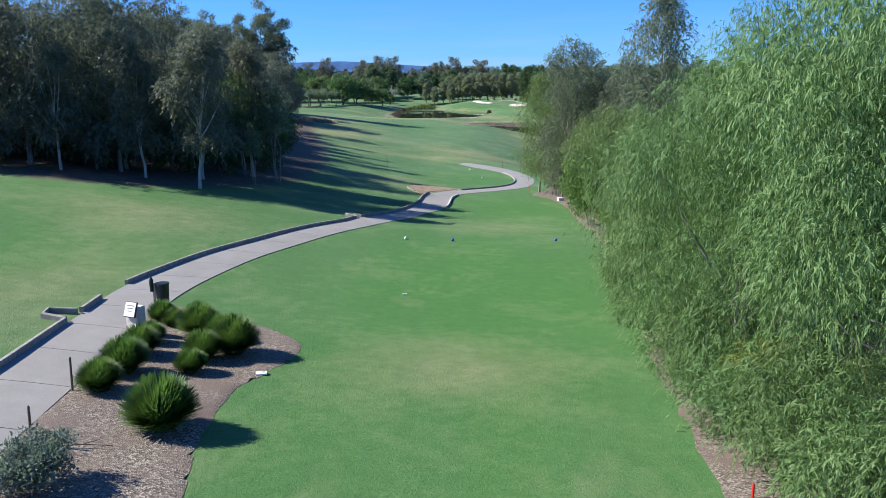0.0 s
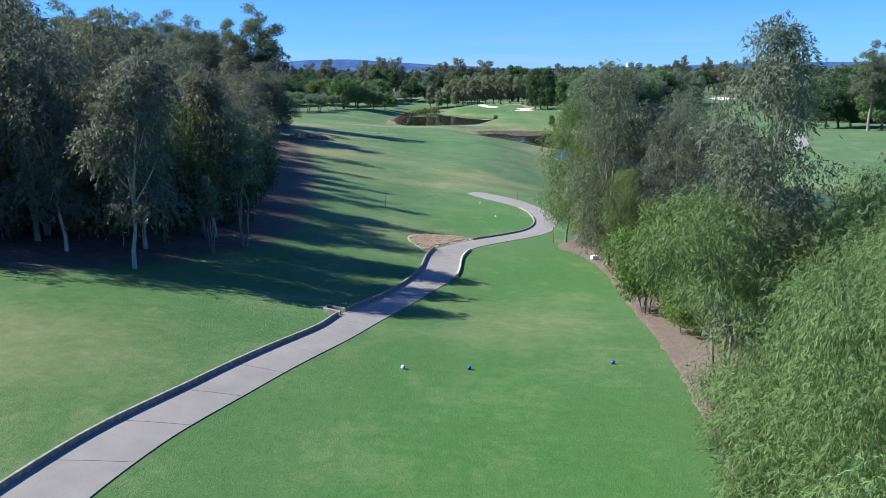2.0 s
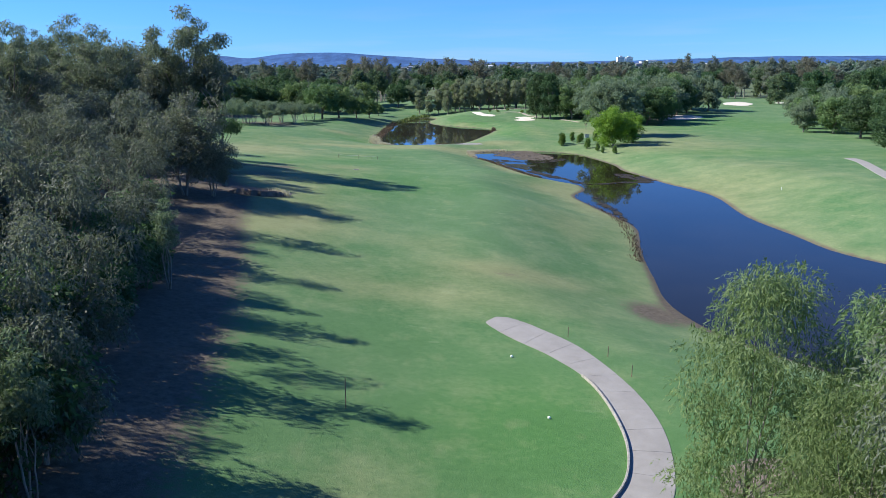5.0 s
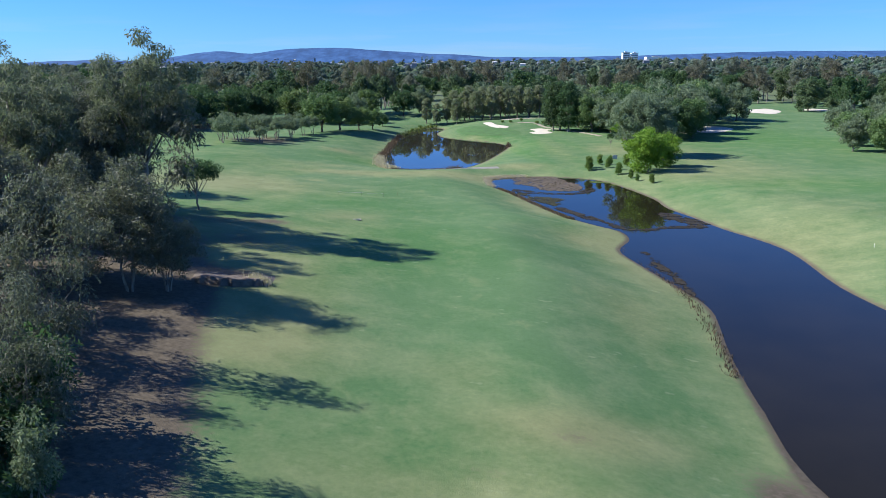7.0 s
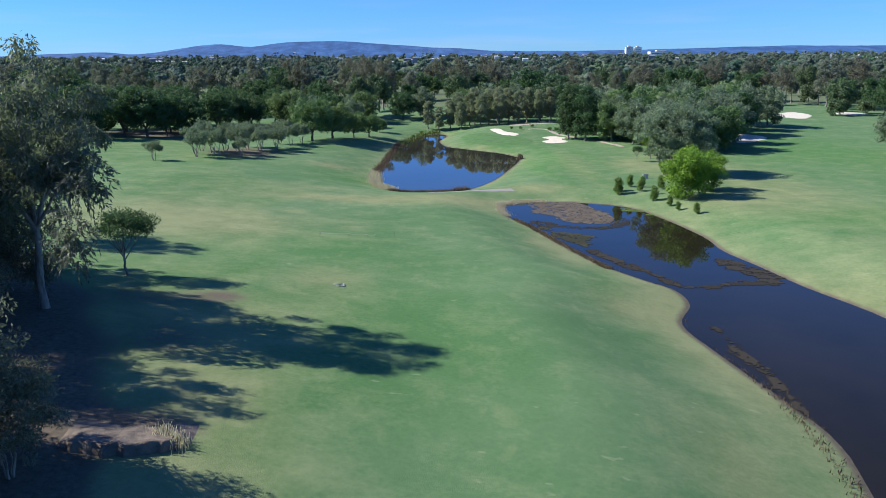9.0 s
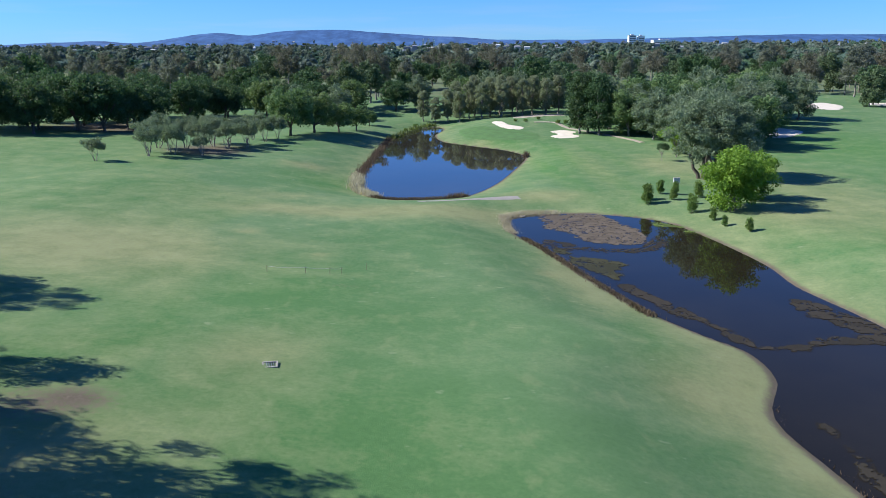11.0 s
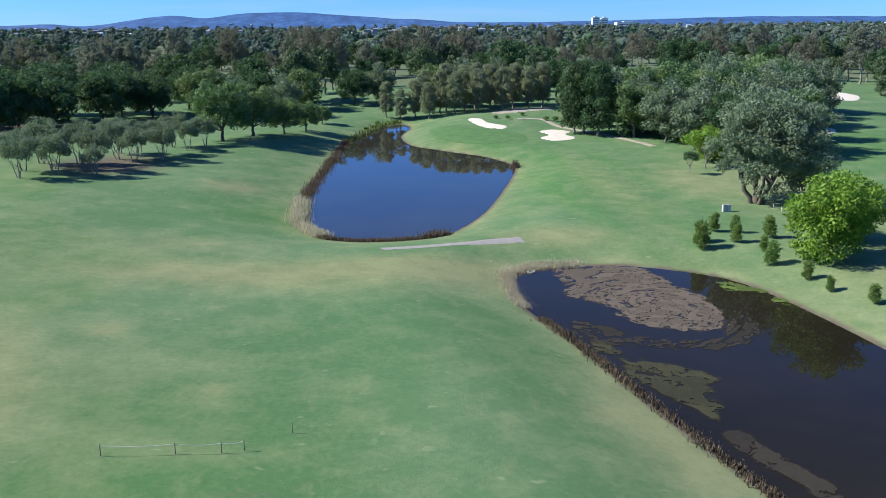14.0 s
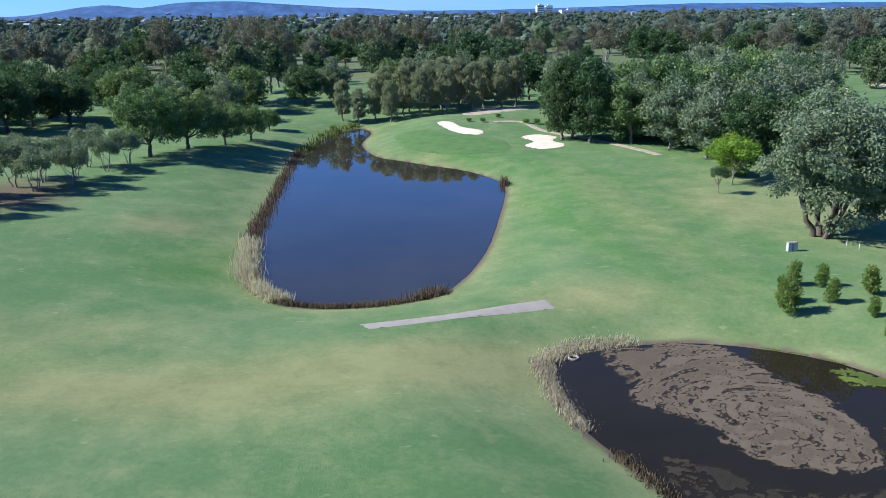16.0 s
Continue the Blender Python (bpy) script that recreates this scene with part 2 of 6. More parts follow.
def mat_on_water(name, dark, light, density):
    """Matted scum or weed: thick in the middle, thinning to torn shreds and fine streaks at its edges."""
    def build(tree, bsdf):
        both = node(tree, "ShaderNodeSeparateColor", ("Color", node(tree, "ShaderNodeAttribute", attribute_name="cover").outputs["Color"]))
        fine = span(tree, noise_of(tree, 2.6, 7, 0.72), 0.25, 0.75)
        grain = span(tree, noise_of(tree, 9.0, 5, 0.7), 0.25, 0.75)
        tone = mix(tree, both.outputs[1], dark, light)
        tone = mix(tree, 0.45, tone, mix(tree, grain, dark, light))
        tree.links.new(mix(tree, 0.35, tone, mix(tree, fine, dark, light)), bsdf.inputs["Base Color"])
        add = node(tree, "ShaderNodeMath", ("Value", both.outputs[0]), operation="MULTIPLY_ADD")
        add.inputs[1].default_value = 2.2
        half = node(tree, "ShaderNodeMath", ("Value", fine), operation="MULTIPLY")
        half.inputs[1].default_value = 0.6
        tree.links.new(half.outputs[0], add.inputs[2])
        more = node(tree, "ShaderNodeMath", operation="MULTIPLY_ADD")
        tree.links.new(grain, more.inputs[0])
        more.inputs[1].default_value = 0.35
        tree.links.new(add.outputs[0], more.inputs[2])
        tree.links.new(span(tree, more.outputs[0], 1.2 - density, 1.85 - density), bsdf.inputs["Alpha"])
        bsdf.inputs["Specular IOR Level"].default_value = 0.2
        bump(tree, bsdf, fine, 0.5, 0.05)
    return material(name, build, 0.85)


SCUM = mat_on_water("brown scum", (0.052, 0.042, 0.030), (0.138, 0.114, 0.086), 0.02)
SCUM_DARK = mat_on_water("dark weed", (0.012, 0.011, 0.008), (0.042, 0.036, 0.026), -0.12)
WEED_OLIVE = mat_on_water("olive pond weed", (0.014, 0.016, 0.008), (0.054, 0.053, 0.026), -0.08)
WEED_MAT = mat_on_water("bright pond weed", (0.025, 0.040, 0.010), (0.125, 0.180, 0.038), -0.1)
LEAF_WATTLE = foliage("wattle leaves", (0.080, 0.135, 0.048), (0.225, 0.305, 0.130))


# ---- the lie of the land ----
WATER = -6.66
SPINE = [(-360.0, 4.8), (-72.0, 2.88), (-24.0, 1.8), (9.6, 1.2), (19.2, 0.48), (30.0, -0.36), (42.0, -0.54), (54.0, -1.62), (67.2, -2.22), (79.2, -2.76), (108.0, -3.24), (144.0, -2.52), (168.0, -2.4), (198.0, -3.36), (228.0, -4.2), (268.8, -4.92), (312.0, -5.16), (384.0, -5.04), (504.0, -4.32), (720.0, -3.6), (1200.0, -1.2), (3000.0, 4.8), (10800.0, 7.2)]
# y, where the left bank begins, its slope, its height
BANK = [(-360.0, -4.8, 0.14, 6.0), (0.0, -3.6, 0.15, 6.0), (36.0, -1.2, 0.15, 6.0), (60.0, -1.8, 0.24, 6.0), (84.0, -1.8, 0.25, 6.0), (126.0, -6.0, 0.2, 6.0), (150.0, -4.8, 0.18, 6.0), (177.6, -6.0, 0.13, 6.0), (216.0, -9.6, 0.08, 6.0), (256.8, -16.8, 0.06, 6.0), (300.0, -26.4, 0.09, 6.0), (360.0, -36.0, 0.05, 6.0), (480.0, -48.0, 0.02, 6.0), (10800.0, -72.0, 0.0, 6.0)]
POND_1 = [(5.53, 253.2), (5.89, 246.0), (9.37, 235.8), (12.61, 223.2), (16.33, 211.2), (20.53, 202.8), (23.16, 198.36), (23.28, 192.24), (20.4, 185.16), (21.39, 176.76), (23.31, 165.6), (24.27, 157.2), (21.63, 143.4), (19.95, 130.8), (19.11, 121.2), (21.6, 111.6), (28.8, 100.8), (36.0, 88.8), (45.6, 79.2), (60.0, 79.2), (68.4, 93.6), (62.4, 115.2), (50.4, 130.8), (44.4, 141.6), (43.2, 152.4), (42.0, 165.6), (43.44, 184.8), (39.6, 199.2), (37.8, 208.8), (35.76, 218.4), (35.76, 228.0), (32.88, 243.6), (29.16, 253.2), (20.4, 258.6), (12.0, 258.72), (7.2, 256.8)]
POND_2 = [(-20.28, 366.0), (-13.92, 388.8), (-7.44, 399.6), (-4.8, 391.2), (-7.2, 374.4), (-4.8, 358.8), (0.6, 351.6), (5.16, 346.2), (10.68, 340.2), (14.76, 331.2), (15.12, 324.0), (11.16, 306.72), (6.0, 288.0), (0.72, 276.24), (-3.12, 273.12), (-9.72, 271.92), (-14.64, 272.88), (-18.24, 276.36), (-20.76, 281.28), (-21.96, 289.8), (-22.68, 305.88), (-21.6, 326.4), (-21.12, 348.0)]


def spline(table, v, column=1):
    """Catmull-Rom through the rows of a table, on a numpy array v."""
    k = np.array([r[0] for r in table], float)
    z = np.array([r[column] for r in table], float)
    m = np.gradient(z, k)
    v = np.clip(v, k[0], k[-1])
    i = np.clip(np.searchsorted(k, v) - 1, 0, len(k) - 2)
    h = k[i + 1] - k[i]
    s = (v - k[i]) / h
    return (2*s**3 - 3*s**2 + 1) * z[i] + (s**3 - 2*s**2 + s) * h * m[i] + (3*s**2 - 2*s**3) * z[i + 1] + (s**3 - s**2) * h * m[i + 1]


def closed(points, steps=6):
    """A smooth closed line through points."""
    out, n = [], len(points)
    for i in range(n):
        a, b, c, d = (np.array(points[(i + j) % n], float) for j in (-1, 0, 1, 2))
        for s in np.arange(steps) / steps:
            out.append(0.5 * (2*b + (c - a)*s + (2*a - 5*b + 4*c - d)*s**2 + (3*b - a - 3*c + d)*s**3))
    return np.array(out)


def distance(line, x, y, shut=True):
    """Distance from the points x, y to a line of points; negative inside a shut one."""
    a = line
    b = np.roll(line, -1, 0)
    if not shut:
        a, b = line[:-1], line[1:]
    best = np.full(x.shape, 1e9)
    inside = np.zeros(x.shape, bool)
    for (ax, ay), (bx, by) in zip(a, b):
        ex, ey = bx - ax, by - ay
        s = np.clip(((x - ax)*ex + (y - ay)*ey) / (ex*ex + ey*ey + 1e-9), 0, 1)
        best = np.minimum(best, (x - ax - s*ex)**2 + (y - ay - s*ey)**2)
        if shut:
            cross = ((ay > y) != (by > y)) & (x < ex * (y - ay) / (by - ay + 1e-12) + ax)
            inside ^= cross
    best = np.sqrt(best)
    return np.where(inside, -best, best) if shut else best


SHORE_1, SHORE_2 = closed(POND_1), closed(POND_2)


def pond_distance(x, y):
    d = np.full(x.shape, 60.0)
    near = (x > -70) & (x < 120) & (y > 40) & (y < 450)
    if near.any():
        d[near] = np.minimum(distance(SHORE_1, x[near], y[near]), distance(SHORE_2, x[near], y[near]))
    return np.minimum(d, 60.0)


def base(x, y):
    z = spline(SPINE, y)
    start, slope, cap = spline(BANK, y, 1), spline(BANK, y, 2), spline(BANK, y, 3)
    run = 3.6 * np.logaddexp(0, (start - x) / 3.6)
    z = z + cap * np.tanh(np.maximum(slope, 0) * run / cap)
    # the tee falls away behind the trees towards the water
    fall = 5.0 * np.logaddexp(0, (x - 16) / 5.0) * np.exp(-((y - 72) / 72.0)**4)
    z = z - 3.8 * np.tanh(0.1 * fall / 3.8)
    # mounds beyond the second pond, and round the green
    for mx, my, sx, sy, mh in MOUNDS:
        z = z + mh * np.exp(-((x - mx) / sx)**2 - ((y - my) / sy)**2)
    return z


MOUNDS = [(-38.4, 350.4, 16.8, 26.4, 1.44), (14.4, 386.4, 16.8, 21.6, 1.56), (31.2, 396.0, 12.0, 19.2, 1.2), (-14.4, 456.0, 31.2, 28.8, 3.6), (62.4, 396.0, 26.4, 48.0, 1.2), (-60.0, 258.0, 19.2, 36.0, 1.44), (108.0, 456.0, 48.0, 48.0, 1.8), (-35.0, 302.0, 8.0, 6.0, 0.7)]


def ground(x, y):
    """The height of the ground, for arrays or numbers."""
    x, y = np.broadcast_arrays(np.asarray(x, float), np.asarray(y, float))
    x, y = np.atleast_1d(x), np.atleast_1d(y)
    z = base(x, y)
    d = pond_distance(x, y)
    rim = WATER + np.where(d > 0, 0.03 + 0.17 * d + 0.005 * d * d, 0.35 * d)
    rim = np.maximum(rim, WATER - 1.8)
    w = 0.6
    low = -w * np.logaddexp(-z / w, -rim / w)
    return np.where(d > 30, z, np.where(d < 0, rim, low))


def height(x, y):
    return float(ground(x, y)[0])


# ---- building helpers ----
def mesh_of(name, verts, faces, mats, smooth=False):
    """A mesh from arrays of places and of quads or triangles."""
    verts, faces = np.asarray(verts, np.float32), np.asarray(faces, np.int32)
    me = bpy.data.meshes.new(name)
    k = faces.shape[1]
    me.vertices.add(len(verts))
    me.vertices.foreach_set("co", verts.ravel())
    me.loops.add(faces.size)
    me.loops.foreach_set("vertex_index", faces.ravel())
    me.polygons.add(len(faces))
    me.polygons.foreach_set("loop_start", np.arange(0, faces.size, k, dtype=np.int32))
    me.polygons.foreach_set("loop_total", np.full(len(faces), k, np.int32))
    me.update(calc_edges=True)
    me.validate()
    for m in (mats if isinstance(mats, (list, tuple)) else [mats]):
        me.materials.append(m)
    me.polygons.foreach_set("use_smooth", np.full(len(me.polygons), smooth))
    return me


def part(name, shape, mat, parent=None, label="", smooth=False):
    """One mesh object from a bmesh, a mesh or (verts, faces), under a thing or a part."""
    if isinstance(shape, tuple):
        me = mesh_of(name, shape[0], shape[1], mat, smooth)
    elif isinstance(shape, bmesh.types.BMesh):
        me = bpy.data.meshes.new(name)
        bmesh.ops.recalc_face_normals(shape, faces=shape.faces)
        shape.to_mesh(me)
        shape.free()
        me.materials.append(mat)
        if smooth:
            me.polygons.foreach_set("use_smooth", np.ones(len(me.polygons), bool))
    else:
        me = shape
    ob = new(name, me)
    if parent is not None:
        ob.parent = parent
    if label:
        ob["label"] = label
    return ob


def thing(name, m, label, category, group=""):
    ob = new(name)
    ob.matrix_basis = m
    return tagged(ob, label, category, group)


def at_ground(x, y, turn=0.0, size=1.0, dz=0.0):
    return Matrix.Translation((x, y, height(x, y) + dz)) @ Matrix.Rotation(radians(turn), 4, "Z") @ Matrix.Scale(size, 4)


def box(bm, size, at=(0, 0, 0), bevel=0.0, turn=None):
    made = bmesh.ops.create_cube(bm, size=1.0)
    m = Matrix.Translation(at) @ (turn if turn is not None else Matrix()) @ Matrix.Diagonal((*size, 1))
    bmesh.ops.transform(bm, matrix=m, verts=made["verts"])
    if bevel:
        edges = list({e for v in made["verts"] for e in v.link_edges})
        bmesh.ops.bevel(bm, geom=edges, offset=bevel, segments=2, affect="EDGES")
    return bm


def rod(bm, a, b, r1, r2=None, sides=10):
    a, b = Vector(a), Vector(b)
    m = Matrix.Translation((a + b) / 2) @ (b - a).to_track_quat("Z", "Y").to_matrix().to_4x4()
    bmesh.ops.create_cone(bm, cap_ends=True, segments=sides, radius1=r1, radius2=r1 if r2 is None else r2, depth=(b - a).length, matrix=m)
    return bm


def tube(points, radii, sides=7):
    """A tapered, bent limb as (verts, quads)."""
    p = np.array(points, float)
    t = np.gradient(p, axis=0)
    t /= np.linalg.norm(t, axis=1)[:, None] + 1e-9
    ref = np.where(np.abs(t[:, 2:3]) > 0.9, [[1.0, 0, 0]], [[0, 0, 1.0]])
    u = np.cross(t, ref)
    u /= np.linalg.norm(u, axis=1)[:, None] + 1e-9
    w = np.cross(t, u)
    a = np.arange(sides) * 2 * np.pi / sides
    ring = p[:, None, :] + np.array(radii)[:, None, None] * (np.cos(a)[None, :, None] * u[:, None, :] + np.sin(a)[None, :, None] * w[:, None, :])
    n = len(p)
    f = []
    for i in range(n - 1):
        for j in range(sides):
            k = (j + 1) % sides
            f.append((i*sides + j, i*sides + k, (i + 1)*sides + k, (i + 1)*sides + j))
    return ring.reshape(-1, 3), np.array(f)


def joined(pieces):
    verts, faces, n = [], [], 0
    for v, f in pieces:
        verts.append(np.asarray(v))
        faces.append(np.asarray(f) + n)
        n += len(v)
    return np.concatenate(verts), np.concatenate(faces)


def leaves(rng, at, axis, length, width, bend=0.0, out=None):
    """Leaves at the places at, along axis: pointed blades of one face, or of two where they bend."""
    n = len(at)
    axis = axis / (np.linalg.norm(axis, axis=1)[:, None] + 1e-9)
    side = np.cross(axis, rng.normal(size=(n, 3)) if out is None else out + rng.normal(size=(n, 3)) * 0.45)
    side /= np.linalg.norm(side, axis=1)[:, None] + 1e-9
    size = rng.uniform(0.65, 1.3, n)[:, None]
    l, w = length * size, width * size * 0.5
    if not bend:
        v = np.stack([at, at + axis * l * 0.45 + side * w, at + axis * l, at + axis * l * 0.45 - side * w], 1)
        return v.reshape(-1, 3), np.arange(4 * n).reshape(n, 4)
    down = np.zeros((n, 3))
    down[:, 2] = -1
    tip = at + axis * l * 0.55 + (axis * (1 - bend) + down * bend) * l * 0.45
    mid = at + axis * l * 0.5
    v = np.stack([at - side * w * 0.4, at + side * w * 0.4, mid + side * w, mid - side * w, tip + side * w * 0.2, tip - side * w * 0.2], 1)
    f = np.arange(6 * n).reshape(n, 6)
    return v.reshape(-1, 3), np.concatenate([f[:, [0, 1, 2, 3]], f[:, [3, 2, 4, 5]]])


def scatter_clumps(rng, centres, radii, count, flat=0.8, shell=0.55):
    """Places in round clumps, mostly in their outer shells, with the way outwards."""
    share = radii**2 / np.sum(radii**2)
    pick = rng.choice(len(centres), count, p=share)
    d = rng.normal(size=(count, 3))
    d /= np.linalg.norm(d, axis=1)[:, None]
    r = radii[pick] * (shell + (1 - shell) * rng.random(count)) * rng.uniform(0.85, 1.15, count)
    off = d * r[:, None]
    off[:, 2] *= flat
    return centres[pick] + off, d


def sprays(rng, centres, radii, shoots, per, twig, flat=0.8, shell=0.6):
    """Leaves set along arching twigs that stand out of round clumps: their places, their ways and the way outwards."""
    foot, out = scatter_clumps(rng, centres, radii, shoots, flat, shell)
    way = out * 0.9 + rng.normal(size=out.shape) * 0.35 + np.array((0, 0, 0.2))
    way /= np.linalg.norm(way, axis=1)[:, None]
    size = twig * rng.uniform(0.6, 1.3, shoots)
    k = np.repeat(np.arange(shoots), per)
    s = rng.uniform(0.1, 1.0, len(k))[:, None]
    fall = np.array((0, 0, -0.75))
    at = foot[k] + (way[k] * s + fall * s * s) * size[k][:, None]
    axis = way[k] + 2 * fall * s + rng.normal(size=(len(k), 3)) * 0.55
    return at, axis, out[k] * 1.4 + np.array((0, 0, 0.5))


def crown_clumps(rng, shape, centre, radii, n, low=-0.5, inner=0.35):
    """Clump centres on and in an uneven crown."""
    d = rng.normal(size=(n * 3, 3))
    d /= np.linalg.norm(d, axis=1)[:, None]
    d = d[d[:, 2] > low][:n]
    r = rng.uniform(inner, 0.95, len(d))
    if shape == "column":
        up = rng.uniform(-1, 1, len(d))
        taper = np.sqrt(np.clip(1.02 - np.where(up > 0, up, 0.55 * up)**2, 0, 1)) * rng.uniform(0.35, 0.95, len(d))
        ang = rng.random(len(d)) * 2 * np.pi
        c = np.array(centre) + np.stack([np.cos(ang) * taper * radii[0], np.sin(ang) * taper * radii[1], up * radii[2] * 0.88], 1)
    elif shape == "cone":
        up = rng.random(len(d))**1.3
        ang = rng.random(len(d)) * 2 * np.pi
        rr = (1 - up) * rng.uniform(0.5, 1.0, len(d))
        c = np.stack([np.cos(ang) * rr * radii[0], np.sin(ang) * rr * radii[1], (2*up - 1) * radii[2]], 1) + np.array(centre)
    else:
        c = np.array(centre) + d * np.array(radii) * r[:, None]
    return c


def limbs(rng, base_at, fork, ends, r0, lean=0.15):
    """Trunk to a fork, and limbs on to the ends."""
    base_at, fork = np.array(base_at, float), np.array(fork, float)
    k = np.linspace(0, 1, 6)[:, None]
    wob = rng.normal(size=(6, 3)) * r0 * 0.5
    wob[0] = 0
    wob[-1] = 0
    trunk = tube(base_at + (fork - base_at) * k + wob, r0 * np.array([1.35, 1.05, 0.95, 0.88, 0.8, 0.72]), 8)
    out = []
    for e in ends:
        e = np.array(e, float)
        start = base_at + (fork - base_at) * rng.uniform(0.62, 1.0)
        m = start + (e - start) * 0.5 + np.array([0, 0, -lean * np.linalg.norm((e - start)[:2])]) + rng.normal(size=3) * 0.12
        s = np.linspace(0, 1, 6)[:, None]
        out.append(tube((1 - s)**2 * start + 2*s*(1 - s)*m + s*s*e, r0 * np.array([0.55, 0.45, 0.36, 0.27, 0.18, 0.08]), 5))
    return trunk, out


def plant(name, label, category, m, rng_seed, trunk_height, trunk_r, crown_at, crown_r, clumps, clump_r, count, leaf, leaf_mat, bark_mat,
          shape="round", droop=0.3, bend=0.0, n_limbs=9, stems=1, low=-0.5, group="", shell=0.55, flat=0.8, shingled=False, spray=None, inner=0.35):
    """A tree or bush: trunk, limbs and a crown of leaves in uneven clumps, standing at the pose m."""
    rng = np.random.default_rng(rng_seed)
    ob = thing(name, m, label, category, group)
    c = crown_clumps(rng, shape, crown_at, crown_r, clumps, low, inner)
    radii = clump_r * rng.uniform(0.55, 1.25, len(c))
    at, out = scatter_clumps(rng, c, radii, count, flat, shell)
    axis = out * 0.35 + rng.normal(size=out.shape) * 0.6
    axis[:, 2] -= droop * 2.2
    if shingled:
        axis = np.cross(out, rng.normal(size=out.shape)) + out * 0.25
        out = out * 2.0
        out[:, 2] += 0.3
    if spray:
        at_2, axis_2, out_2 = sprays(rng, c, radii, *spray, flat, shell)
        at, axis, out = np.concatenate([at, at_2]), np.concatenate([axis, axis_2]), np.concatenate([out, out_2])
    if stems == 1:
        trunk, arms = limbs(rng, (0, 0, -0.25), (rng.normal() * 0.15, rng.normal() * 0.15, trunk_height), [c[i] for i in rng.choice(len(c), min(n_limbs, len(c)), replace=False)], trunk_r)
        part("trunk", trunk, bark_mat, ob, smooth=True)
    else:
        arms = []
        for s in range(stems):
            a = s * 2 * np.pi / stems + rng.random()
            foot = np.array([np.cos(a), np.sin(a), 0]) * trunk_r * 2.2
            e = c[rng.integers(len(c))]
            t, more = limbs(rng, foot + np.array([0, 0, -0.2]), foot * 3 + np.array([0, 0, trunk_height * rng.uniform(0.7, 1.2)]), [e, c[rng.integers(len(c))]], trunk_r * rng.uniform(0.6, 1))
            part("stem", t, bark_mat, ob, smooth=True)
            arms += more
    for arm in arms:
        part("limb", arm, bark_mat, ob, smooth=True)
    part("crown", leaves(rng, at, axis, leaf[0], leaf[1], bend, out), leaf_mat, ob)
    return ob


def again(ob, x, y, turn, size, label="", tall=1.0, dz=0.0):
    """Another plant of the same kind, of its own size and turn."""
    c = copy_thing(ob, at_ground(x, y, turn, size, dz) @ Matrix.Diagonal((1, 1, tall, 1)))
    if label:
        c["label"] = label
    return c


# ---- ground ----
def axis_steps(spans):
    out = []
    for a, b, step in spans:
        out += list(np.arange(a, b, step))
    return np.array(out + [spans[-1][1]])


WOOD = [(-60, -34), (0, -30), (40, -24), (50, -14.5), (60, -9.5), (75, -9.0), (95, -11.5), (115, -15), (130, -19), (150, -25), (165, -32), (190, -50), (230, -90), (400, -160)]


FAIRWAY = [(100, -12), (120, -11), (132, -13.4), (142, -14), (164, -19), (181, -25.4), (190, -24.6), (203, -27.8), (218, -29.5), (235, -35.6), (240, -33.5), (248, -31.6), (253, -28), (262, -40), (300, -60), (400, -90)]


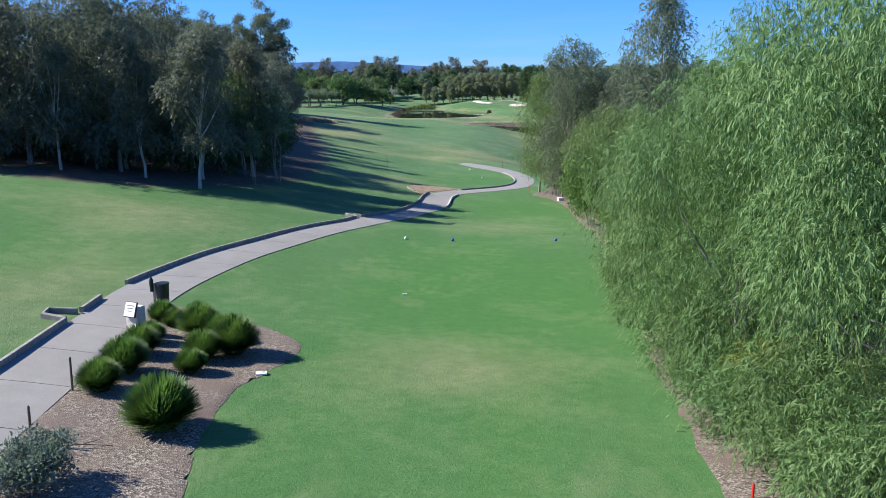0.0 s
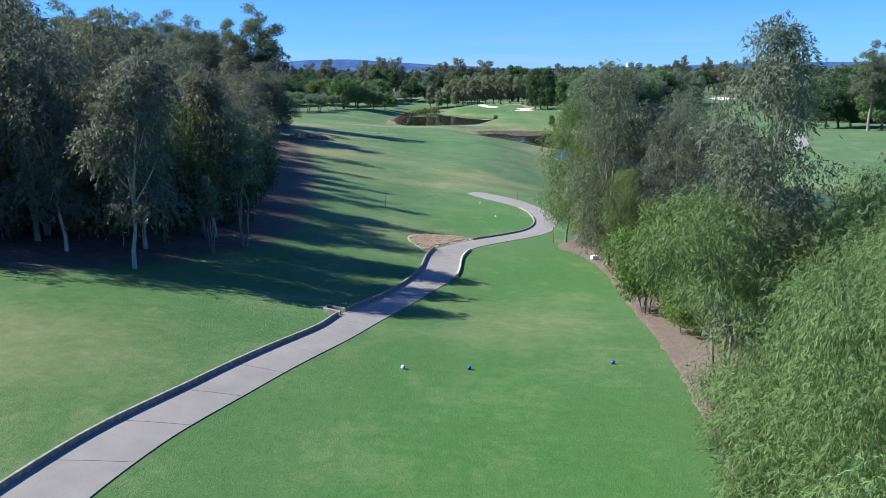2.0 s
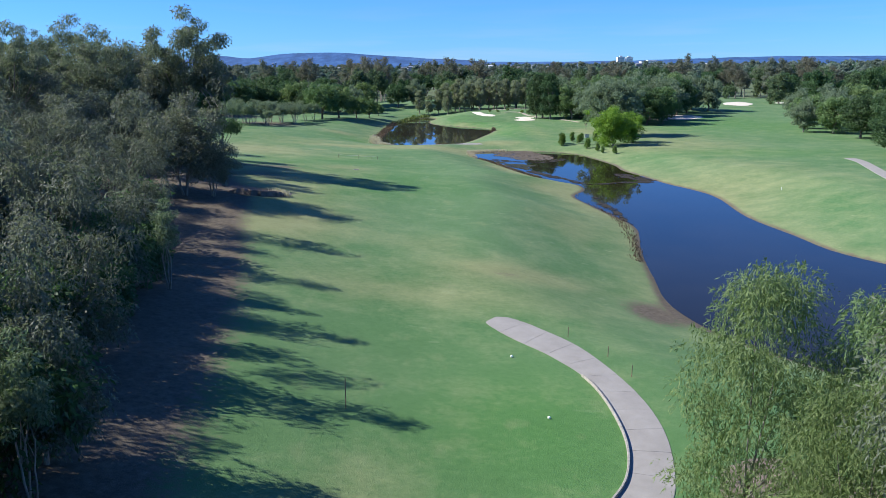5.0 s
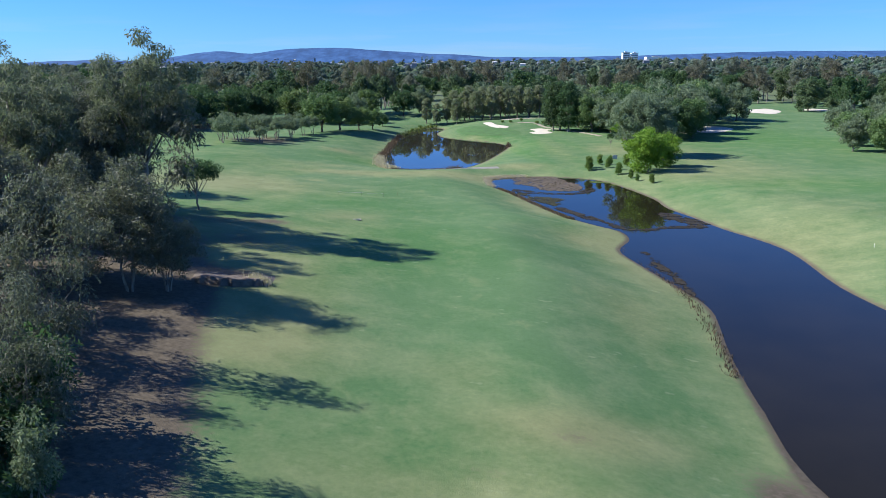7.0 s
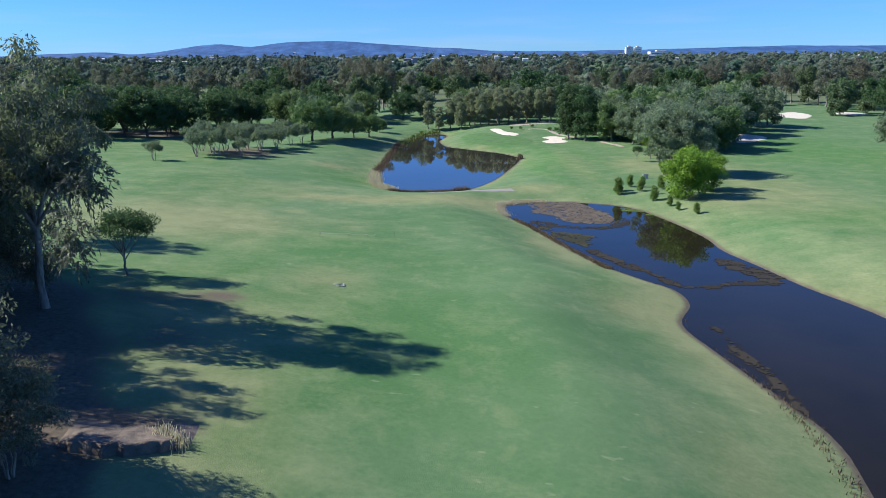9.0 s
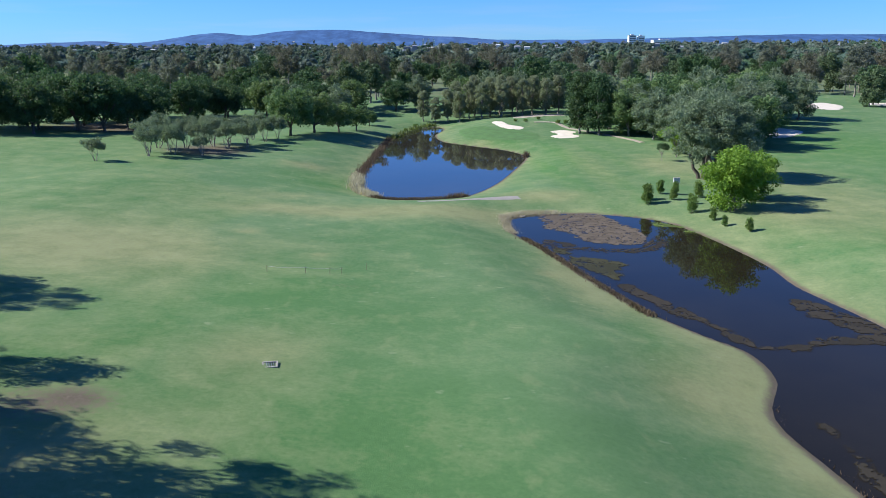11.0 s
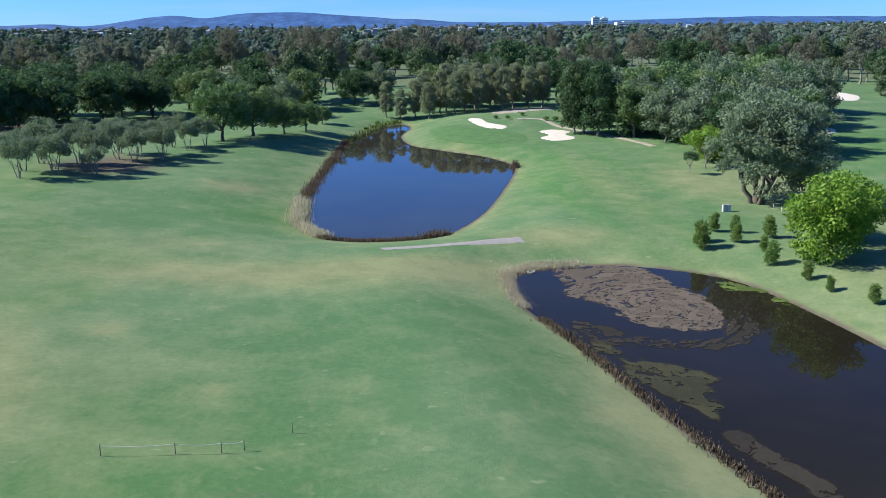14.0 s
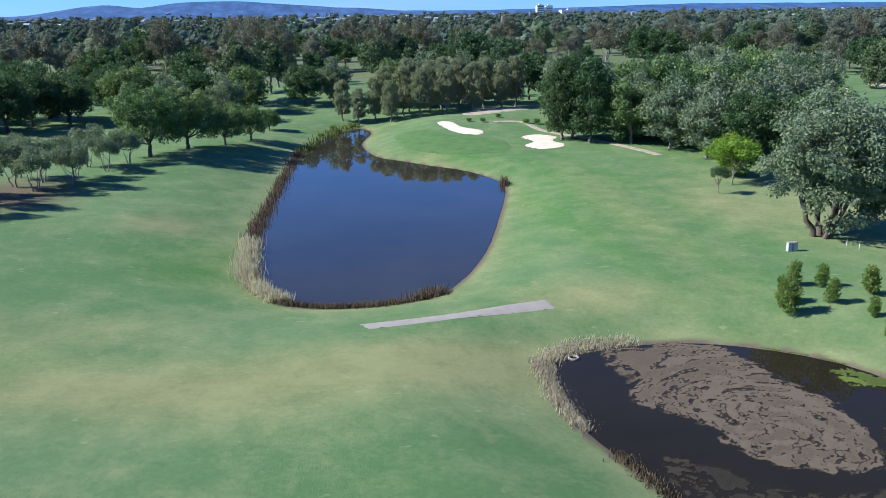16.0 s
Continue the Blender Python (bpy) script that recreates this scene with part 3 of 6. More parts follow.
def build_ground():
    xs = axis_steps([(-6000, -1200, 400), (-1200, -300, 90), (-300, -110, 15), (-110, -40, 3.0), (-40, 60, 1.0), (60, 130, 3.5), (130, 300, 15), (300, 1200, 90), (1200, 6000, 400)])
    ys = axis_steps([(-900, -100, 80), (-100, -10, 6), (-10, 130, 1.0), (130, 300, 1.5), (300, 460, 3.0), (460, 700, 12), (700, 1500, 50), (1500, 6600, 300)])
    gx, gy = np.meshgrid(xs, ys)
    z = ground(gx.ravel(), gy.ravel())
    n, k = len(ys), len(xs)
    i = np.arange((n - 1) * (k - 1))
    r, c = i // (k - 1), i % (k - 1)
    a = r * k + c
    me = mesh_of("ground", np.stack([gx.ravel(), gy.ravel(), z], 1), np.stack([a, a + 1, a + k + 1, a + k], 1), GRASS, True)
    x, y = gx.ravel(), gy.ravel()
    d = pond_distance(x, y)
    dry = 0.25 + 0.05 * np.clip((y - 60) / 200, 0, 1)
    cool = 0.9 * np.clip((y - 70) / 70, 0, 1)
    lush = np.zeros(len(x))
    # rough, yellower and drier, left of the fairway's edge
    rough = np.clip((spline(FAIRWAY, y) - x) / 2.5 + 0.5, 0, 1) * np.clip((y - 120) / 15, 0, 1)
    cool *= 1 - 0.85 * rough
    dry += 0.10 * rough
    for px, py, sx, sy, v in DRY:
        dry += v * np.exp(-((x - px) / sx)**2 - ((y - py) / sy)**2)
    for px, py, sx, sy, v in LUSH:
        lush += v * np.exp(-((x - px) / sx)**2 - ((y - py) / sy)**2)
    band = np.exp(-((x - 24) / 15)**4 - ((y - 305) / 42)**4)
    lush += 0.16 * band * (1 + np.sign(np.sin(2 * np.pi * (x + 0.1 * y) / 9.0)))
    band = np.exp(-((x - 0.5) / 6.0)**6 - ((y - 30) / 26)**6)
    lush += 0.14 * band * (1 + np.sin(2 * np.pi * (x - 0.02 * y) / 4.2))
    soil = 0.95 * np.clip((spline(WOOD, y) - x) / 5.0, 0, 1) * np.clip((330 - y) / 40, 0, 1) * np.clip((y - 44) / 5, 0, 1) * np.clip((x + 85) / 20, 0, 1)
    soil = np.maximum(soil, np.clip(1.0 - d / 1.4, 0, 1) * 0.9)
    for px, py, sx, sy, v in BARE:
        soil += v * np.exp(-((x - px) / sx)**2 - ((y - py) / sy)**2)
    soil = np.maximum(soil, np.clip((y - 470) / 60, 0, 1) * 0.5)
    dry += 0.35 * np.exp(-np.maximum(d - 1, 0) / 3.0)
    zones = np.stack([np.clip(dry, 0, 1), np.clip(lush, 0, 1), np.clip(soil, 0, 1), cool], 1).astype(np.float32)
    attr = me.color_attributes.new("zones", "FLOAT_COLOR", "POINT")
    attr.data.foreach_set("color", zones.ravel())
    return tagged(new("ground", me), "mown green golf course grass with dry patches", "ground", kind="structure")


DRY = [(0.5, 21, 3.2, 3.0, 0.55), (-15, 40, 5, 4, 0.5), (-13, 26, 4, 7, 0.4), (3, 50, 4, 5, 0.3), (4, 122, 8, 4, 0.75), (-3, 113, 13, 5, 0.5), (-44, 218, 20, 16, 0.65), (-2, 255, 13, 4.0, 1.0), (-22, 250, 16, 5, 0.75),
       (50, 190, 14, 25, 0.42), (46, 248, 10, 14, 0.45), (55, 300, 10, 26, 0.5), (21, 185, 5, 30, 0.6), (-26, 165, 12, 12, 0.55), (27, 300, 4, 30, 0.3), (62, 258, 12, 30, 0.4), (12, 222, 4, 16, 0.55), (-30, 130, 10, 10, 0.5), (-19, 134, 8, 10, 0.7), (-22, 150, 5, 6, 0.5),
       (-18, 186, 5, 7, 0.5), (14, 150, 3, 10, 0.4), (13, 268, 8, 4, 0.6), (-3, 130, 4, 4, 0.35), (-5.5, 77, 3, 5, 0.45), (6, 330, 3, 30, 0.5), (-32, 262, 9, 5, 0.4), (-18.6, 221, 1.0, 0.9, 0.55), (-29.4, 232.5, 1.5, 1.2, 0.6), (8, 220.8, 1.5, 1.4, 0.5), (14.2, 187, 3, 5, 0.5), (-33, 300, 5, 4, 0.6), (41, 301, 6, 14, 0.5)]
LUSH = [(0, 20, 7, 20, 0.5), (-20, 40, 10, 9, 0.5), (2, 33, 5, 10, 0.9), (-15, 30, 6, 5, 0.8), (3, 88, 6, 9, 0.8), (-24, 285, 12, 14, 0.8), (62, 230, 20, 14, 0.7), (20, 312, 8, 26, 0.6), (-14, 172, 16, 24, 0.55), (92, 330, 30, 40, 0.6), (5, 62, 5, 9, 0.9), (-22, 205, 10, 14, 0.5), (8, 352, 9, 16, 0.8), (16, 200, 4, 22, 0.45)]
BARE = [(-25.7, 175, 3.0, 2.5, 0.6), (-40, 217, 5, 3.0, 0.3), (-33, 172, 8, 5, 0.55), (-15, 150, 4, 2.5, 0.3), (16.5, 117, 3.2, 5, 0.9), (-57, 312, 13, 18, 0.75), (-95, 362, 34, 26, 0.8), (4, 121, 2.5, 2.0, 0.5), (-2, 116, 3, 1.5, 0.4), (-14, 208, 5, 2, 0.4), (-5, 200, 4, 1.2, 0.35), (-28, 140, 6, 10, 0.5), (-19, 216, 5, 2.6, 0.2), (-26.5, 161, 6, 6, 0.55), (-22.5, 146.5, 3.6, 2.4, 0.7), (-33, 300, 3, 2, 0.3)]
build_ground()


def sheet(name, outline, mat, lift, label, category, kind="structure", step=0.6, smooth_line=True, rough_edge=0.0, dome=0.0):
    """A surface laid on the ground inside an outline, its rim bent down into the ground."""
    line = closed(outline, 24) if smooth_line else np.concatenate([np.linspace(p, q, 40)[:-1] for p, q in zip(np.array(outline, float), np.roll(np.array(outline, float), -1, 0))])
    if rough_edge:
        line = line + rough_edge * np.array([(noise.fractal((u * 0.8, v * 0.8, 3.1), 1.0, 2.0, 4), noise.fractal((u * 0.8, v * 0.8, 7.7), 1.0, 2.0, 4)) for u, v in line])
    lo, hi = line.min(0), line.max(0)
    xs, ys = np.arange(lo[0] - step, hi[0] + 2 * step, step), np.arange(lo[1] - step, hi[1] + 2 * step, step)
    gx, gy = np.meshgrid(xs, ys)
    x, y = gx.ravel().copy(), gy.ravel().copy()
    d = distance(line, x, y)
    # draw the outermost points back onto the outline
    n, k = len(ys), len(xs)
    i = np.arange((n - 1) * (k - 1))
    a = i // (k - 1) * k + i % (k - 1)
    f = np.stack([a, a + 1, a + k + 1, a + k], 1)
    keep = (d[f] < step * 0.75).all(1)
    f = f[keep]
    rim = np.unique(f)
    rim = rim[d[rim] > -step * 0.3]
    for q in rim:
        near = line - (x[q], y[q])
        k2 = int(np.argmin((near**2).sum(1)))
        x[q], y[q] = x[q] + near[k2][0], y[q] + near[k2][1]
    z = ground(x, y) + np.where(d < -step * 0.3, lift, 0.008) + dome * np.clip(-d / 3, 0, 1)
    used = np.unique(f)
    remap = np.zeros(len(x), int)
    remap[used] = np.arange(len(used))
    me = mesh_of(name, np.stack([x, y, z], 1)[used], remap[f], mat, True)
    return tagged(new(name, me), label, category, kind=kind)


def water(name, shore, mat, label):
    line = closed(shore, 4)
    bm = bmesh.new()
    mid = line.mean(0)
    grow = [p for p in line]
    vs = [bm.verts.new((p[0] + 0, p[1], WATER)) for p in grow]
    bm.faces.new(vs)
    bmesh.ops.triangulate(bm, faces=bm.faces[:])
    return tagged(part(name, bm, mat), label, "pond", kind="structure")


water("water", POND_1, WATER_DARK, "still dark pond water with brown scum and weedy edges")
water("water", POND_2, WATER_MUDDY, "still blue pond water reflecting the sky beside reeds")

# ---- cart path, kerbs and beds ----
PATH_L = [(-8.9, -6), (-9.1, 3), (-9.4, 10), (-9.9, 17), (-10.6, 23), (-11.05, 28), (-10.25, 33.3), (-8.3, 38.4), (-5.95, 44.8), (-5.2, 48.8), (-3.5, 55), (-2.3, 61), (-1.9, 67), (-1.2, 70.5), (1.3, 75.4), (5.2, 80.6), (6.7, 84), (7.3, 88.5), (6.9, 94.5), (5.2, 99), (3, 102.5), (1.7, 105.0), (1.35, 106.2), (1.9, 107.2)]
PATH_R = [(-6.8, -6), (-6.9, 3), (-7.3, 10), (-8.0, 17), (-8.7, 23), (-8.98, 28.6), (-8.2, 33.6), (-6.5, 38.3), (-4.5, 43.9), (-3.3, 48.8), (-1.6, 55.5), (-0.1, 61), (0.35, 67.5), (1.2, 71.3), (3.1, 74.5), (7.2, 79.9), (8.6, 83.5), (9.4, 88.8), (9.0, 94.5), (7.3, 101.2), (4.9, 105.4), (3.7, 106.9), (2.9, 107.6), (2.2, 107.6)]


def open_line(points, steps=8):
    p = [points[0]] + list(points) + [points[-1]]
    out = []
    for i in range(1, len(p) - 2):
        a, b, c, d = (np.array(p[i + j], float) for j in (-1, 0, 1, 2))
        for s in np.arange(steps) / steps:
            out.append(0.5 * (2*b + (c - a)*s + (2*a - 5*b + 4*c - d)*s**2 + (3*b - a - 3*c + d)*s**3))
    out.append(np.array(points[-1], float))
    return np.array(out)


def build_path():
    """A bed of concrete with slabs laid on it, parted by sawn joints."""
    l, r = open_line(PATH_L), open_line(PATH_R)

    def strip(l, r, lift, skirt, mat, name):
        m, n = 5, len(l)
        rows = np.stack([l + (r - l) * (j / (m - 1)) for j in range(m)], 1)
        x, y = rows[..., 0].ravel(), rows[..., 1].ravel()
        v = np.stack([x, y, ground(x, y) + lift + np.tile(np.array([-0.015, -0.005, 0, -0.005, -0.015]), n)], 1)
        f = [[i*m + j, i*m + j + 1, (i + 1)*m + j + 1, (i + 1)*m + j] for i in range(n - 1) for j in range(m - 1)]
        rim = [i * m for i in range(n)] + [(n - 1) * m + j for j in range(1, m)] + [i * m + m - 1 for i in range(n - 2, -1, -1)] + [j for j in range(m - 2, 0, -1)]
        low = v[rim] - (0, 0, skirt)
        k, c = len(v), len(rim)
        f += [[rim[i], rim[(i + 1) % c], k + (i + 1) % c, k + i] for i in range(c)]
        return mesh_of(name, np.concatenate([v, low]), np.array(f), mat)

    bed = tagged(new("path", strip(l, r, 0.018, 0.3, KERB, "path")), "winding pale grey concrete golf cart path in jointed slabs", "path", kind="structure")
    mid = (l + r) / 2
    run = np.concatenate([[0], np.cumsum(np.linalg.norm(np.diff(mid, axis=0), axis=1))])
    count = round(run[-1] / 2.6)
    at = lambda line, u: np.stack([np.interp(u, run, line[:, 0]), np.interp(u, run, line[:, 1])], 1)
    for k in range(count):
        u = np.linspace(run[-1] * k / count + 0.012, run[-1] * (k + 1) / count - 0.012, 5)
        part("slab", strip(at(l, u), at(r, u), 0.042, 0.03, CONCRETE, "slab"), CONCRETE, bed)


build_path()


def kerb(line, mat, label, width=0.15, high=0.15, side=-1, name="kerb"):
    """A raised kerb along a line of points, its outer side to the left of the way."""
    p = np.array(line, float)
    t = np.gradient(p, axis=0)
    t /= np.linalg.norm(t, axis=1)[:, None]
    nrm = np.stack([-t[:, 1], t[:, 0]], 1) * (-side)
    prof = [(0, -0.25), (0, high * 0.85), (0.02, high), (width - 0.02, high), (width, high * 0.85), (width, -0.25)]
    v = []
    for q, nn in zip(p, nrm):
        z = height(*q) + 0.04
        for o, h in prof:
            v.append((q[0] + nn[0]*o, q[1] + nn[1]*o, z + h))
    m = len(prof)
    f = [(i*m + j, i*m + j + 1, (i + 1)*m + j + 1, (i + 1)*m + j) for i in range(len(p) - 1) for j in range(m - 1)]
    e = (len(p) - 1) * m
    f += [(0, 1, 2, 3), (0, 3, 4, 5), (e + 3, e + 2, e + 1, e), (e + 5, e + 4, e + 3, e)]
    return tagged(part(name, (np.array(v), np.array(f)), mat), label, "kerb", kind="structure")


def ribbon(name, centre, width, mat, lift, label, category):
    """A narrow strip laid along a line on the ground, its edges sunk."""
    p = open_line(centre, 10)
    t = np.gradient(p, axis=0)
    t /= np.linalg.norm(t, axis=1)[:, None]
    nrm = np.stack([-t[:, 1], t[:, 0]], 1)
    rows = np.stack([p + nrm * width * o for o in (-0.52, -0.5, -0.25, 0, 0.25, 0.5, 0.52)], 1)
    m = rows.shape[1]
    z = ground(rows[..., 0].ravel(), rows[..., 1].ravel()) + np.tile(np.array((-0.1, lift, lift, lift, lift, lift, -0.1)), len(p))
    f = np.array([[i*m + j, i*m + j + 1, (i + 1)*m + j + 1, (i + 1)*m + j] for i in range(len(p) - 1) for j in range(m - 1)])
    me = mesh_of(name, np.concatenate([rows.reshape(-1, 2), z[:, None]], 1), f, mat)
    return tagged(new(name, me), label, category, kind="structure")


LINE_L, LINE_R = open_line(PATH_L), open_line(PATH_R)
cut = lambda line, a, b: line[(line[:, 1] >= a) & (line[:, 1] <= b)]
kerb(cut(LINE_L, -6, 22.4), KERB, "weathered grey concrete kerb beside the path", 0.13, 0.14)
kerb(cut(LINE_L, 23.4, 25.6), KERB, "short piece of weathered grey kerb", 0.13, 0.14)
kerb(cut(LINE_L, 28.0, 48.4), KERB, "long curved grey concrete kerb beside the path", 0.13, 0.14)
kerb(cut(LINE_L, 49.0, 70.0), KERB, "curved dark-stained kerb above the path", 0.14, 0.16)
kerb(cut(LINE_L, 75.3, 96.0), KERB, "curved kerb round the inside of the bend", 0.12, 0.12)
kerb([(-10.6, 22.45), (-11.3, 22.6), (-11.45, 23.2), (-10.75, 23.4)], KERB, "kerb set back round a drain inlet", 0.12, 0.14)
kerb([(-5.25, 48.45), (-6.0, 48.75), (-5.95, 49.3), (-5.15, 49.05)], KERB, "kerb set back round a drain inlet", 0.12, 0.16)
kerb(cut(LINE_R, 60.5, 70.5), KERB_PALE, "low pale concrete kerb", 0.12, 0.1, side=1)

sheet("mulch", [(-3.9, 4), (-3.9, 9), (-4.1, 12.5), (-4.5, 14.6), (-4.7, 16.6), (-4.5, 18.8), (-3.9, 21.0), (-4.1, 22.6), (-5.2, 24.0), (-7.2, 25.0), (-8.8, 25.7), (-9.0, 24), (-8.45, 21), (-8.05, 17.1), (-7.55, 13), (-7.25, 9), (-7.0, 4)], MULCH, 0.035, "brown bark chip mulch bed", "mulch", step=0.25, rough_edge=0.12)
sheet("mulch", [(22, 4), (22, 40), (24, 70), (16, 84), (11, 84), (9.4, 78), (8.0, 75.2), (7.7, 73.3), (8.7, 70.4), (9.3, 66.4), (9.4, 62.5), (9.0, 53), (8.6, 46.3), (8.0, 40), (6.7, 27.3), (5.9, 21.5), (5.4, 16.6), (5.1, 13.6), (4.8, 4)], MULCH, 0.03, "brown leaf litter and bark under the trees", "mulch", step=0.3, rough_edge=0.16)
sheet("gravel", [(-3.5, 71.6), (-3.65, 74), (-2.9, 75.6), (-1.4, 76.5), (0.6, 76.7), (1.15, 75.6), (-0.2, 73.2), (-1.4, 70.8), (-1.95, 68.2), (-2.6, 69.4)], DIRT, 0.03, "bare tan soil under stones", "soil", step=0.3)

# ---- trees beside the tee ----
ACACIA = plant("wattle_tree", "leafy light-green wattle with long curved leaves", "tree", at_ground(8.3, 20.8, 20), 11, 2.0, 0.11, (0, 0, 4.5), (3.9, 3.9, 3.8), 78, 1.12, 34000, (0.11, 0.0165), LEAF_ACACIA, BARK_GREY,
               stems=4, droop=0.5, bend=0.5, low=-0.98, shell=0.72, group="trees beside the tee", spray=(7600, 13, 0.30), inner=0.74, flat=0.75)
for x, y, turn, size, tall in ((16.6, 44.0, 100, 0.95, 1.0), (13.0, 33.5, 40, 0.92, 1.02), (15.5, 38.5, 170, 0.9, 1.0), (9.8, 15.0, 140, 1.15, 1.12), (9.4, 27.5, 250, 0.95, 0.97), (10.6, 21.5, 300, 1.1, 1.12), (13.6, 20.5, 80, 1.1, 1.1), (13.2, 28.0, 10, 0.95, 1.0), (11.4, 9.6, 200, 0.95, 1.0)):
    again(ACACIA, x, y, turn, size, tall=tall)
LOW_WATTLE = plant("low_wattle", "low leafy wattle bush hanging over leaf litter", "bush", at_ground(7.2, 30.6, 0), 20, 0.5, 0.04, (0, 0, 1.3), (1.25, 1.25, 1.4), 36, 0.42, 4200, (0.105, 0.017), LEAF_ACACIA, BARK_GREY,
                   stems=3, droop=0.4, bend=0.4, low=-0.98, shell=0.7, group="bushes beside the tee", spray=(820, 13, 0.30), inner=0.6)
SHRUBTREE = plant("wattle_bush", "dense grey-green wattle bush", "bush", at_ground(9.8, 33.5, 0), 12, 1.4, 0.09, (0, 0, 3.1), (3.0, 3.0, 3.1), 90, 0.8, 11000, (0.125, 0.028), LEAF_WATTLE, BARK_GREY,
                  stems=4, droop=0.25, bend=0.3, low=-0.98, shell=0.7, group="trees beside the tee", spray=(2200, 12, 0.34), inner=0.65)
for x, y, turn, size, tall in ((13.2, 36.5, 130, 1.1, 1.0), (13.8, 44.0, 200, 1.05, 1.0), (15.0, 33, 20, 1.1, 1.05), (16.0, 40, 90, 1.25, 1.1), (14, 50.5, 200, 1.0, 0.95), (11.6, 53.0, 20, 0.72, 0.95),
                               (12.8, 39.0, 60, 1.0, 1.0), (12.4, 47.2, 160, 0.95, 1.0), (12.2, 31.5, 260, 1.05, 1.05), (7.4, 23.6, 130, 0.38, 0.8), (7.7, 26.8, 240, 0.38, 0.8), (8.0, 29.8, 340, 0.38, 0.8), (8.3, 32.4, 70, 0.38, 0.8), (8.7, 35.2, 190, 0.38, 0.85), (7.0, 18.9, 30, 0.33, 0.8), (7.2, 21.3, 100, 0.35, 0.8), (7.1, 11.6, 150, 0.42, 0.85), (7.15, 14.0, 20, 0.4, 0.85), (7.4, 16.2, 230, 0.42, 0.8), (7.5, 18.4, 90, 0.38, 0.8), (7.8, 20.9, 320, 0.42, 0.85), (8.2, 25.6, 60, 0.42, 0.85), (8.6, 28.2, 180, 0.42, 0.85), (9.1, 32.6, 280, 0.45, 0.85), (9.4, 37.8, 10, 0.45, 0.9), (7.9, 13.2, 70, 0.45, 0.9), (8.0, 15.3, 170, 0.5, 0.9), (7.9, 19.6, 270, 0.42, 0.9), (8.4, 22.2, 10, 0.48, 0.95), (8.9, 26.6, 110, 0.5, 0.9), (9.2, 29.4, 210, 0.5, 0.9), (9.8, 36.2, 310, 0.55, 0.9), (8.0, 24.3, 40, 0.55, 0.8), (8.6, 31.0, 140, 0.6, 0.85), (8.2, 17.0, 80, 0.5, 0.75), (8.4, 11.4, 80, 0.5, 0.8), (19.5, 47, 200, 1.1, 1.0), (19, 58, 200, 1.1, 1.0), (18, 76, 100, 1.0, 1.0)):
    if size < 0.65:
        again(LOW_WATTLE, x - 0.55, y, turn, size * 2.6, tall=tall, dz=-0.35)
    else:
        again(SHRUBTREE, x, y, turn, size, tall=tall)
LIGHT_TREE = plant("light_wattle", "light-green feathery wattle tree with forked grey stems", "tree", at_ground(9.3, 40.6, 0), 17, 3.0, 0.085, (-0.9, -0.3, 5.1), (2.3, 2.3, 2.0), 80, 0.75, 8000, (0.12, 0.024), LEAF_WATTLE, BARK_GREY, stems=3, droop=0.35, low=-0.7, group="trees beside the tee", bend=0.3, spray=(2000, 13, 0.36), inner=0.6)
again(LIGHT_TREE, 13.2, 55.5, 140, 0.85)
GUM = plant("gum_tree", "tall grey-green gum tree with open drooping crown", "tree", at_ground(10.1, 66.6, 0), 13, 5.0, 0.13, (0, 0, 7.3), (3.0, 3.0, 6.3), 150, 0.74, 14000, (0.155, 0.042), LEAF_GREY, BARK_GREY,
            shape="column", droop=0.5, n_limbs=16, low=-0.95, group="gum trees", spray=(3200, 12, 0.45))
again(GUM, 13.6, 62.4, 190, 0.80, "shorter gum tree with a spreading grey crown")
again(GUM, 13.0, 66.8, 80, 0.82)
again(GUM, 15.6, 69.0, 250, 0.9)
again(GUM, 17.5, 64, 290, 0.75)
again(GUM, 16.0, 60.2, 30, 0.7)
SLENDER = plant("gum_tree", "tall slender gum tree rising behind bushes", "tree", at_ground(10.6, 41.6, 0), 18, 5.0, 0.12, (0, 0, 6.9), (1.9, 1.9, 6.2), 110, 0.7, 11000, (0.155, 0.042), LEAF_GREY, BARK_GREY, shape="column", droop=0.5, n_limbs=14, low=-0.95, group="gum trees", spray=(2400, 12, 0.45))
WEEP = plant("weeping_tree", "slender weeping tree with hanging green leaves", "tree", at_ground(8.6, 76.2, 0), 14, 3.6, 0.09, (0.5, 0, 6.5), (2.6, 2.6, 5.0), 130, 0.78, 15000, (0.17, 0.034), LEAF_WATTLE, BARK_GREY,
             shape="column", droop=0.9, n_limbs=10, low=-0.9, group="gum trees", spray=(2600, 12, 0.5))
again(WEEP, 10.3, 63.8, 40, 0.6, "small light grey-green tree below gum trees")
again(WEEP, 10.0, 70.5, 120, 0.8, "small weeping tree with grey-green leaves")
again(WEEP, 12.5, 74.5, 220, 0.95)
GREEN_BUSH = plant("green_bush", "rounded fresh green bush", "bush", at_ground(11.6, 57.6, 0), 15, 0.8, 0.06, (0, 0, 1.7), (1.9, 1.9, 1.9), 60, 0.55, 9000, (0.17, 0.06), LEAF_FRESH, BARK_GREY, stems=4, droop=0.1, low=-0.8, group="bushes beside the tee")
again(GREEN_BUSH, 12.9, 59.8, 100, 1.25, "broad light-green bush", 1.3)["label"] = "broad light-green bush under gum trees"
again(GREEN_BUSH, 15.6, 54.5, 10, 1.5)
again(GREEN_BUSH, 9.6, 53.6, 220, 1.0, tall=1.4)

